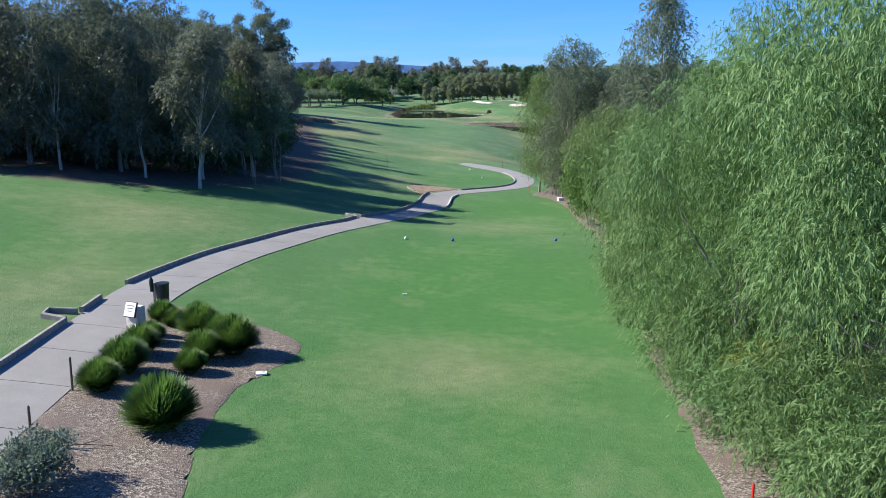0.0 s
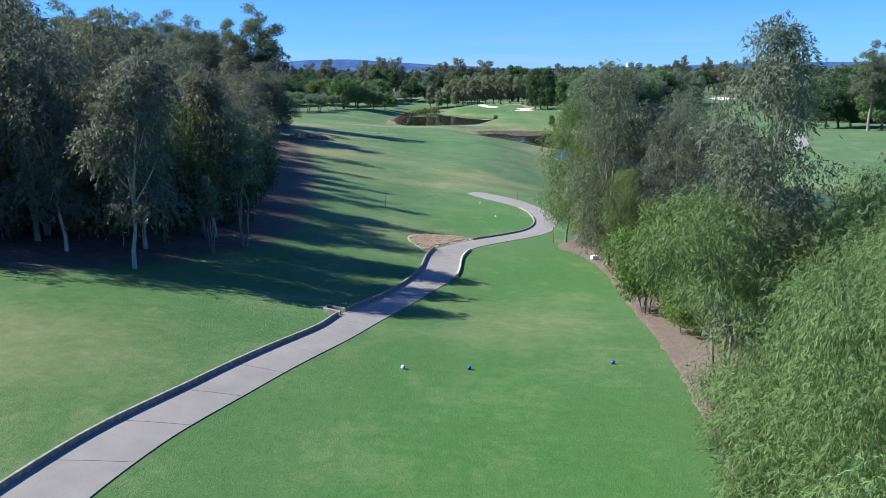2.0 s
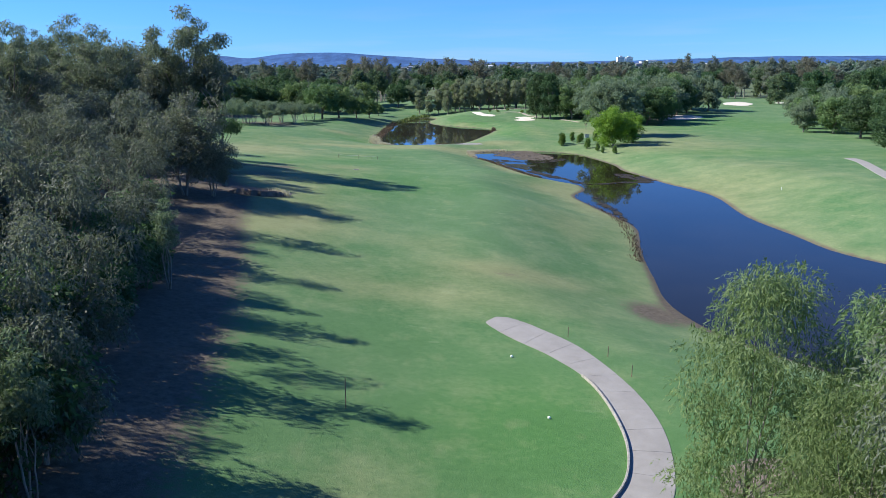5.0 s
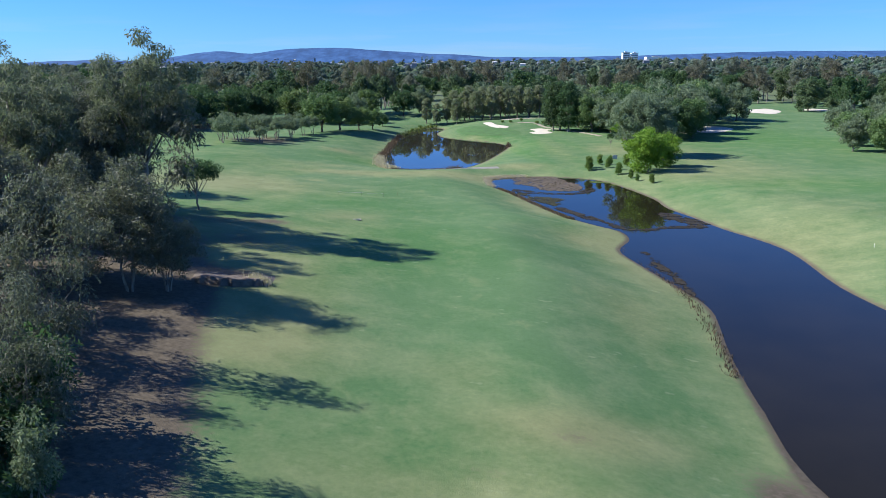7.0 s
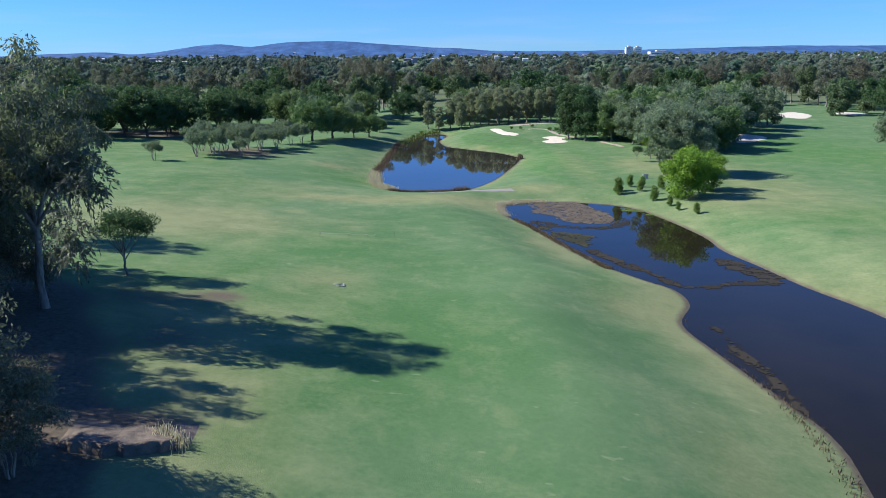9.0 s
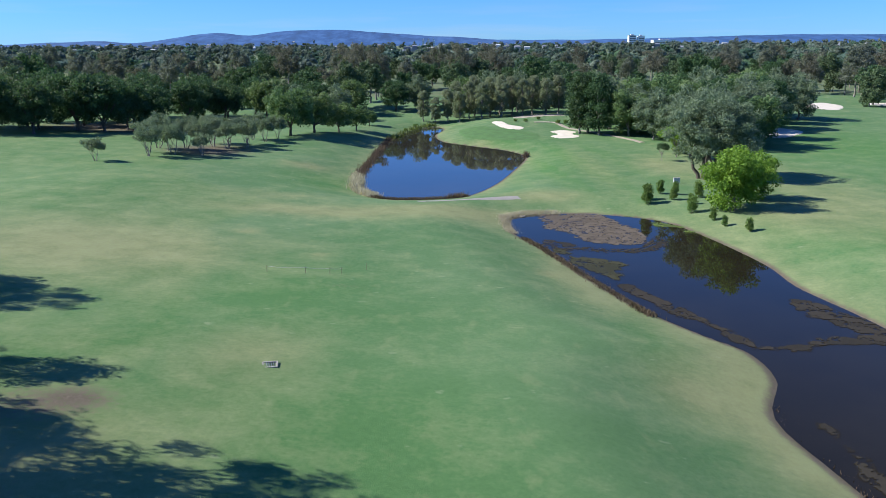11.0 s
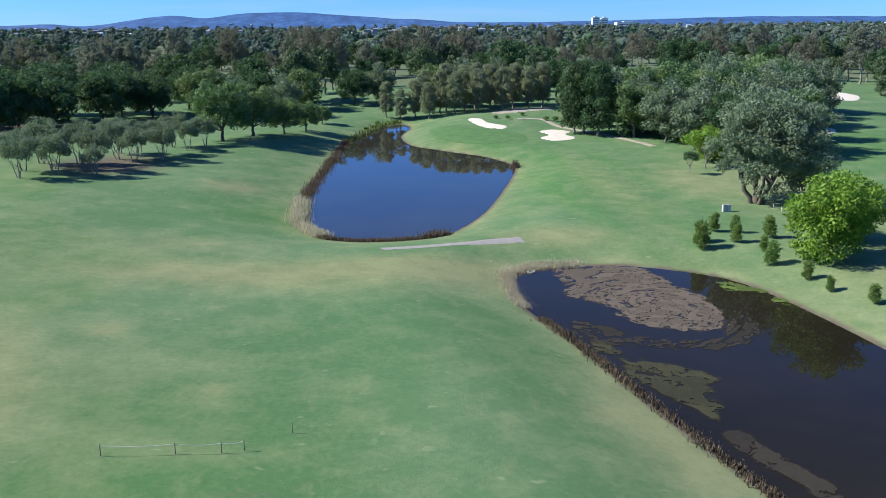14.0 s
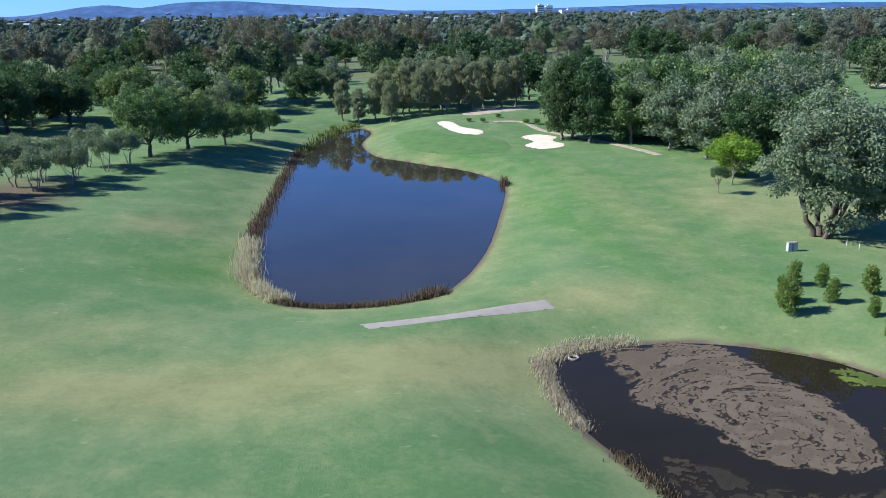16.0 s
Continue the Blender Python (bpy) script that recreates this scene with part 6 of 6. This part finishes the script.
def soil_bank():
    """An eroded bank of bare earth: it rises slowly from behind and breaks off in a steep ragged face."""
    n, m = 46, 18
    v = []
    for i in range(n):
        u = i / (n - 1)
        fx, fy = -26.4 + 6.6 * u, 142.9 + 1.5 * u - 1.1 * math.sin(math.pi * u)
        fx, fy = fx + 0.15 * noise.noise((u * 14, 0, 1)), fy + 0.35 * noise.noise((u * 11, 4, 0))
        top = 0.7 * min(1.0, 5 * u + 0.2, 7 * (1 - u)) * (1 + 0.2 * noise.noise((u * 9, 2, 2)))
        for j in range(m):
            if j < 5:                                         # the face, undercut a little
                back, up = 0.28 * (j / 4)**1.6 + 0.06 * noise.noise((u * 40, j, 0)), j / 4
            else:
                k = (j - 4) / (m - 5)
                back, up = 0.28 + 4.2 * k, (1 - k)**1.5 + 0.07 * noise.noise((u * 16, k * 8, 3)) * (1 - k)
            x, y = fx + 0.25 * back * (u - 0.5), fy + back
            v.append((x, y, height(x, y) - 0.05 + top * up))
    f = np.array([[i * m + j, (i + 1) * m + j, (i + 1) * m + j + 1, i * m + j + 1] for i in range(n - 1) for j in range(m - 1)])
    return tagged(part("soil_bank", (np.array(v), f), EROSION, smooth=True), "bare eroded earth bank with a ragged dark face", "bank", kind="structure")


EROSION = plain("eroded earth", (0.135, 0.108, 0.086), 0.95, vary=0.45, scale=1.6, relief=0.8, size=0.08)
soil_bank()

# ---- bunkers, slab and worn ground ----
sheet("putting_green", [(0.3, 377), (5.5, 378.5), (9.2, 373.5), (12.6, 367.5), (18.5, 365.5), (22, 359), (20, 350.5), (9.8, 351.5), (1.5, 361)], TURF, 0.07, "darker close-mown putting green beside bunkers", "green", step=0.7)
sheet("bunker", [(10.4, 384.5), (13.4, 383.6), (15.0, 376.5), (18.9, 372.0), (17.8, 368.0), (13.9, 369.8), (11.4, 375.7)], SAND, 0.10, "pale sand bunker above the green", "bunker", step=0.7)
sheet("bunker", [(26.0, 364.5), (29.9, 367.0), (33.4, 364.2), (31.6, 359.6), (33.0, 356.0), (31.3, 352.4), (26.6, 351.3), (25.0, 355.6), (27.6, 359.6)], SAND, 0.10, "pale sand bunker beside the green", "bunker", step=0.7)
sheet("bunker", [(78, 357), (84, 369), (93.9, 373), (98, 364), (92.0, 354), (84, 348)], SAND, 0.12, "large pale sand bunker on the far fairway", "bunker", step=1.0)
sheet("bunker", [(74, 350), (77, 353.5), (80, 349), (78, 344)], SAND, 0.12, "small sand bunker beneath trees", "bunker", step=0.7)
sheet("bunker", [(129, 430), (133, 444), (144, 455), (146, 442), (137, 426)], SAND, 0.12, "distant pale sand bunker", "bunker", step=1.2)
sheet("bunker", [(160, 450), (168, 462), (176, 456), (168, 446)], SAND, 0.12, "distant pale sand bunker", "bunker", step=1.2)
sheet("bunker", [(18, 398), (24, 412), (34, 416), (37, 406), (30, 397), (20, 392)], DIRT, 0.08, "bare sandy waste ground behind the green", "sand", step=1.0)
sheet("slab", [(-8.9, 263.9), (-8.2, 262.0), (0, 263.6), (8.9, 265.6), (8.4, 267.4), (0, 265.4)], CONCRETE, 0.05, "pale concrete slab crossing between the ponds", "slab", step=0.35, smooth_line=False)
ribbon("path", [(56.5, 153), (63.5, 163), (69.5, 180.5), (77.5, 203), (79.5, 212)], 2.0, CONCRETE, 0.06, "pale cart path along the far fairway", "path")
ribbon("path", [(23, 380.8), (29.5, 380.5), (32, 371.5), (39, 361), (45, 346.5), (46.7, 340)], 1.5, DIRT, 0.06, "narrow pale track behind the green", "path")


# ---- stones of the dry bed, reeds and pond weed ----
def stones():
    rng = np.random.default_rng(61)
    line = closed([(-3.4, 71.8), (-3.5, 74), (-2.8, 75.4), (-1.4, 76.3), (0.5, 76.5), (0.95, 75.6), (-0.4, 73.2), (-1.6, 70.8), (-2.1, 68.6), (-2.6, 69.6)], 4)
    bed = thing("stone_bed", at_ground(-1.8, 73.0), "bed of tan river stones beside the path", "stones")
    inv = bed.matrix_basis.inverted()
    shapes = []
    for k in range(6):
        bm = bmesh.new()
        bmesh.ops.create_icosphere(bm, subdivisions=1, radius=0.5)
        for v in bm.verts:
            v.co *= rng.uniform(0.75, 1.15)
            v.co.z *= 0.6
        me = bpy.data.meshes.new("stone")
        bm.to_mesh(me)
        bm.free()
        me.materials.append(STONE)
        shapes.append(me)
    spots = np.stack([rng.uniform(-3.6, 1.1, 5000), rng.uniform(68.3, 76.6, 5000)], 1)
    spots = spots[distance(line, spots[:, 0], spots[:, 1]) < -0.04]
    floor_z = ground(spots[:, 0], spots[:, 1])
    for k in range(290):
        s = rng.uniform(0.12, 0.21)
        ob = new("stone", shapes[k % 6])
        ob.parent = bed
        ob.matrix_basis = inv @ Matrix.Translation((*spots[k], floor_z[k] + 0.04 + 0.15 * s)) @ Matrix.Rotation(rng.uniform(0, 6.28), 4, "Z") @ Matrix.Scale(s, 4)
    pieces = []
    shape_v = [np.array([q.co[:] for q in me.vertices]) for me in shapes]
    shape_f = [np.array([p.vertices[:] for p in me.polygons]) for me in shapes]
    for k in range(290, min(1790, len(spots))):
        pieces.append((shape_v[k % 6] * rng.uniform(0.09, 0.17) + (*spots[k], floor_z[k] + 0.045), shape_f[k % 6]))
    v, f = joined(pieces)
    tagged(part("pebbles", (v, f), PEBBLE), "small tan pebbles packed between river stones", "pebbles", kind="stuff")


def build_pebble(tree, bsdf):
    geo = tree.nodes.new("ShaderNodeNewGeometry")
    c = ramp(tree, geo.outputs["Random Per Island"], [(0.0, (0.16, 0.115, 0.075)), (0.5, (0.30, 0.225, 0.15)), (1.0, (0.42, 0.34, 0.24))])
    tree.links.new(c, bsdf.inputs["Base Color"])


PEBBLE = material("tan pebbles", build_pebble, 0.85)


def build_stone(tree, bsdf):
    info = tree.nodes.new("ShaderNodeObjectInfo")
    c = ramp(tree, info.outputs["Random"], [(0.0, (0.18, 0.125, 0.08)), (0.5, (0.32, 0.235, 0.155)), (1.0, (0.42, 0.34, 0.24))])
    tree.links.new(mix(tree, 0.3, c, ramp(tree, noise_of(tree, 12), [(0.3, (0.15, 0.1, 0.07)), (0.7, (0.5, 0.4, 0.3))])), bsdf.inputs["Base Color"])


STONE = material("river stone", build_stone, 0.85)
stones()


def reed_bed(points, spread, count, tall, mat, label, seed, width=0.05):
    """Reeds along a stretch of shore."""
    rng = np.random.default_rng(seed)
    line = open_line(points, 90)
    p = line[rng.integers(0, len(line), count)] + rng.normal(size=(count, 2)) * spread
    g = np.maximum(ground(p[:, 0], p[:, 1]), WATER - 0.3)
    foot = np.stack([p[:, 0], p[:, 1], g], 1)
    h = tall * rng.uniform(0.5, 1.15, count)
    lean = rng.normal(size=(count, 2)) * 0.22
    tip = foot + np.stack([lean[:, 0] * h, lean[:, 1] * h, h], 1)
    a = rng.random(count) * np.pi
    side = np.stack([np.cos(a), np.sin(a), 0 * a], 1) * width * 0.5
    v = np.stack([foot - side, foot + side, tip + side * 0.3, tip - side * 0.3], 1).reshape(-1, 3)
    return tagged(part("reeds", (v, np.arange(4 * count).reshape(count, 4)), mat), label, "reeds", kind="stuff")


reed_bed([(-20.2, 366), (-21.0, 340), (-21.6, 318), (-22.0, 304), (-21.9, 296)], 0.6, 3200, 0.8, REED_DARK, "dark brown reeds along the pond bank", 71, 0.09)
reed_bed([(-22.0, 296), (-21.4, 288), (-20.6, 282.5)], 0.6, 2000, 1.5, REED, "pale dry reeds along the pond bank", 72, 0.09)
reed_bed([(-20.4, 281.5), (-18.6, 277.2), (-16.6, 274.8)], 0.55, 1600, 1.1, REED, "pale dry reeds at the corner of the pond", 73, 0.09)
reed_bed([(-17, 274), (-12, 272.4), (-6, 272.2), (0, 275)], 0.4, 2400, 0.55, REED_DARK, "low dark reeds along the near shore", 74, 0.08)
reed_bed([(-3.2, 273.4), (-1.0, 275.2)], 0.5, 350, 1.0, REED_DARK, "clump of brown reeds on the shore", 75, 0.08)
reed_bed([(-20, 366), (-16, 384), (-12, 396), (-8, 402)], 0.8, 900, 1.0, WEED, "green weeds along the inlet", 76, 0.12)
reed_bed([(15.6, 328), (15.4, 325.5)], 0.35, 220, 1.3, REED_DARK, "small clump of reeds on the shore", 77, 0.08)
reed_bed([(5.6, 256.5), (5.6, 251), (6.2, 246)], 0.5, 3200, 0.34, REED, "pale dry reeds at the tip of the pond", 78, 0.08)
reed_bed([(6.2, 257), (9, 259), (14, 259.8)], 0.5, 2400, 0.28, REED, "short dry reeds along the pond shore", 79, 0.07)
reed_bed([(7.6, 242), (10.2, 233), (13.6, 221), (17, 208)], 0.45, 4200, 0.36, REED_DARK, "low brown weeds along the pond edge", 80, 0.1)
reed_bed([(-21.6, 145.6), (-20.6, 145.0), (-20.1, 144.3)], 0.3, 420, 0.6, REED, "tufts of pale dry grass on a soil bank", 82, 0.07)
reed_bed([(21.5, 187), (22.3, 177), (23, 166), (22, 150), (20, 138)], 0.4, 1000, 0.28, REED_DARK, "low brown weeds along the pond edge", 81, 0.1)


def floating(outline, mat, label, seed, step=0.3, ragged=0.7, tear=0.12, lift=0.02, name="pond_scum", swirl=None):
    """Matted scum on the water, drawn out into curling streaks."""
    line = closed(outline, 5)
    lo, hi = line.min(0) - 1.5, line.max(0) + 1.5
    xs, ys = np.arange(lo[0], hi[0], step), np.arange(lo[1], hi[1], step)
    gx, gy = np.meshgrid(xs, ys)
    x, y = gx.ravel(), gy.ravel()
    d = distance(line, x, y)
    wob = np.array([noise.fractal((u * 0.35 + seed, v * 0.35, 0.5), 1.0, 2.0, 4) for u, v in zip(x, y)])
    if swirl:
        r, a = np.hypot(x - swirl[0], y - swirl[1]), np.arctan2(y - swirl[1], x - swirl[0]) + 0.3 * np.hypot(x - swirl[0], y - swirl[1])
        curl = np.array([noise.fractal((p * 0.8 + 1.2 * w, 2.0 * math.cos(q) + seed, 2.0 * math.sin(q) + 1.3 * w), 1.0, 2.0, 4) for p, q, w in zip(r, a, wob)])
    else:
        curl = np.array([noise.fractal((u * 0.5 + 1.6 * w, v * 0.7 + seed - 1.2 * w, 2.5), 1.0, 2.0, 4) for u, v, w in zip(x, y, wob)])
    edge = np.clip(0.5 - (d + ragged * wob) / 1.1, 0, 1)
    cover = edge * np.clip(np.abs(curl) / tear, 0.35, 1)
    n, k = len(ys), len(xs)
    i = np.arange((n - 1) * (k - 1))
    a = i // (k - 1) * k + i % (k - 1)
    f = np.stack([a, a + 1, a + k + 1, a + k], 1)
    f = f[(cover[f] > 0.02).any(1)]
    used = np.unique(f)
    remap = np.zeros(len(x), int)
    remap[used] = np.arange(len(used))
    z = WATER + lift + 0.012 * np.clip(curl, -0.4, 1)
    me = mesh_of(name, np.stack([x, y, z], 1)[used], remap[f], mat, True)
    attr = me.color_attributes.new("cover", "FLOAT_COLOR", "POINT")
    attr.data.foreach_set("color", np.stack([cover, np.clip(0.5 + 0.9 * curl, 0, 1), 0 * cover, 1 + 0 * cover], 1)[used].astype(np.float32).ravel())
    return tagged(new(name, me), label, "pond scum", kind="stuff")


floating([(12.0, 258.6), (11.2, 256.4), (11.6, 253.5), (11.0, 251), (12.0, 247.5), (13.9, 244.6), (14.6, 242), (16.2, 239.6), (18.8, 238.4), (21.6, 237.8), (23.8, 239.8), (24.8, 245.2), (23.4, 249.8), (22.6, 253.5), (21.6, 257.8), (18.3, 259.4)], SCUM,
         "wide mat of brown scum floating on the pond", 5, 0.16, 1.2, 0.20, swirl=(18.5, 245.0))
floating([(9.5, 241.2), (13, 240.2), (15, 237.6), (19, 236.4), (22.6, 236.8), (26.0, 243), (27.0, 240), (24, 234.5), (15, 234.4), (10.8, 236.0)], SCUM_DARK, "torn dark streaks of scum on the water", 6, 0.16, 1.0, 0.3, swirl=(16.5, 246.0))
floating([(22.6, 259.2), (24.8, 258.8), (27.2, 257.2), (30.2, 254.0), (29.4, 253.2), (27.3, 255.0), (25.3, 256.8), (23.2, 257.8)], WEED_MAT, "bright green weed along the far shore of the pond", 9, 0.16, 0.8, 0.12, 0.03, "pond_weed")
floating([(28.6, 252.4), (31.4, 250.6), (33.4, 243.5), (32.2, 242.6), (30.2, 248.2), (27.6, 250.2)], WEED_MAT, "patches of bright green weed near the shore", 10, 0.16, 1.3, 0.25, 0.03, "pond_weed")
floating([(11.0, 237), (12.6, 233.4), (15.8, 231.2), (18.2, 228.6), (17.2, 225.4), (17.0, 221), (15.2, 222), (13.0, 227.4), (11.0, 233)], WEED_OLIVE, "dark olive weed mat along the pond edge", 13, 0.16, 1.1, 0.16, 0.03, "pond_weed")
floating([(17.2, 219), (20.2, 212.5), (22.8, 206.5), (24.8, 200.8), (23.8, 199.6), (21.4, 205.5), (18.8, 211.5), (16.2, 218)], SCUM_DARK, "dark weed mat along the bending pond edge", 17, 0.18, 0.9, 0.16, 0.03, "pond_weed")
floating([(23.8, 199.4), (28, 200.6), (33.5, 202.6), (38, 203.0), (37, 200.6), (33.5, 200.4), (28, 198.8)], SCUM_DARK, "thin brown weed line across the narrows of the pond", 18, 0.18, 0.9, 0.2, 0.03, "pond_weed")
floating([(33.0, 214), (36.2, 211.5), (38.2, 204), (35.6, 203.2), (33.2, 207.6)], SCUM_DARK, "drowned weed patch by the narrows of the pond", 19, 0.2, 1.2, 0.25, 0.03, "pond_weed")
floating([(23.6, 185), (24.4, 178), (24.8, 165), (23.4, 152), (22.6, 153), (23.6, 168), (23.0, 178)], SCUM_DARK, "dark weed mat along the pond edge", 21, 0.2, 0.9, 0.2, 0.03, "pond_weed")


# ---- the town beyond the woods ----
def houses():
    rng = np.random.default_rng(91)
    pieces = []
    for k in range(190):
        y = rng.uniform(1500, 3900)
        x = (rng.uniform(-0.42, 0.1) if k % 3 else rng.uniform(0.05, 0.62)) * y
        w, d, h = rng.uniform(6, 16), rng.uniform(6, 14), rng.uniform(3, 6)
        g = height(x, y) + rng.uniform(1, 9)
        if k % 5 == 0:                                        # on the lower slopes of the hill
            y, x = rng.uniform(4310, 4420), rng.uniform(-1900, 500)
            g = float(spline(RIDGE, np.array([x]))[0]) * rng.uniform(0.05, 0.42)
        v = np.array([(sx * w/2, sy * d/2, z) for z in (-12, h) for sx, sy in ((-1, -1), (1, -1), (1, 1), (-1, 1))] + [(-w/2, 0, h * 1.4), (w/2, 0, h * 1.4)])
        f = np.array([(0, 1, 5, 4), (1, 2, 6, 5), (2, 3, 7, 6), (3, 0, 4, 7), (4, 5, 9, 8), (6, 7, 8, 9), (5, 6, 9, 9), (7, 4, 8, 8)])
        pieces.append((v + (x, y, g), f))
    v, f = joined(pieces)
    me = bpy.data.meshes.new("far_houses")
    me.from_pydata([tuple(p) for p in v], [], [tuple(dict.fromkeys(int(i) for i in q)) for q in f])
    me.materials.append(TOWN)
    return tagged(new("far_houses", me), "scattered pale houses of a distant town", "houses", kind="stuff")


def build_town(tree, bsdf):
    geo = tree.nodes.new("ShaderNodeNewGeometry")
    # pale walls dulled to blue-grey, with distance haze in the colour
    c = ramp(tree, geo.outputs["Random Per Island"], [(0.0, (0.12, 0.14, 0.18)), (0.5, (0.20, 0.21, 0.24)), (0.85, (0.34, 0.35, 0.37)), (1.0, (0.62, 0.62, 0.62))])
    tree.links.new(c, bsdf.inputs["Base Color"])


TOWN = material("hazed town walls", build_town, 0.7)
houses()


def tower_block(x, y, w, d, h, label):
    ob = thing("apartment_building", Matrix.Translation((x, y, height(x, y))), label, "building", "distant buildings")
    bm = bmesh.new()
    box(bm, (w, d, h), (0, 0, h / 2))
    part("wall", bm, WHITE_PAINT, ob)
    bm = bmesh.new()
    box(bm, (w * 0.4, d * 0.5, 4), (0, 0, h + 2))
    part("plant_room", bm, WHITE_PAINT, ob)
    bm = bmesh.new()
    box(bm, (w + 1, d + 1, 0.8), (0, 0, h + 0.2))
    part("roof", bm, KERB, ob)
    for k in range(max(2, int(h / 7))):
        bm = bmesh.new()
        box(bm, (w * 0.86, 0.4, 2.0), (0, -d / 2 - 0.1, 6 + 6.5 * k))
        part("window_band", bm, GLASSY, ob)
    return ob


GLASSY = plain("dark window glass", (0.05, 0.07, 0.10), 0.15)
tower_block(630, 3000, 24, 24, 36, "white apartment tower on the skyline")
tower_block(660, 3000, 22, 24, 34, "white apartment tower on the skyline")
tower_block(740, 3000, 80, 40, 20, "long white building on the skyline")
tower_block(-48, 3000, 7, 7, 26, "slim grey chimney-like tower on the skyline")
tower_block(-66, 3000, 7, 7, 27, "slim grey chimney-like tower on the skyline")
tower_block(-84, 3000, 7, 7, 26, "slim grey chimney-like tower on the skyline")
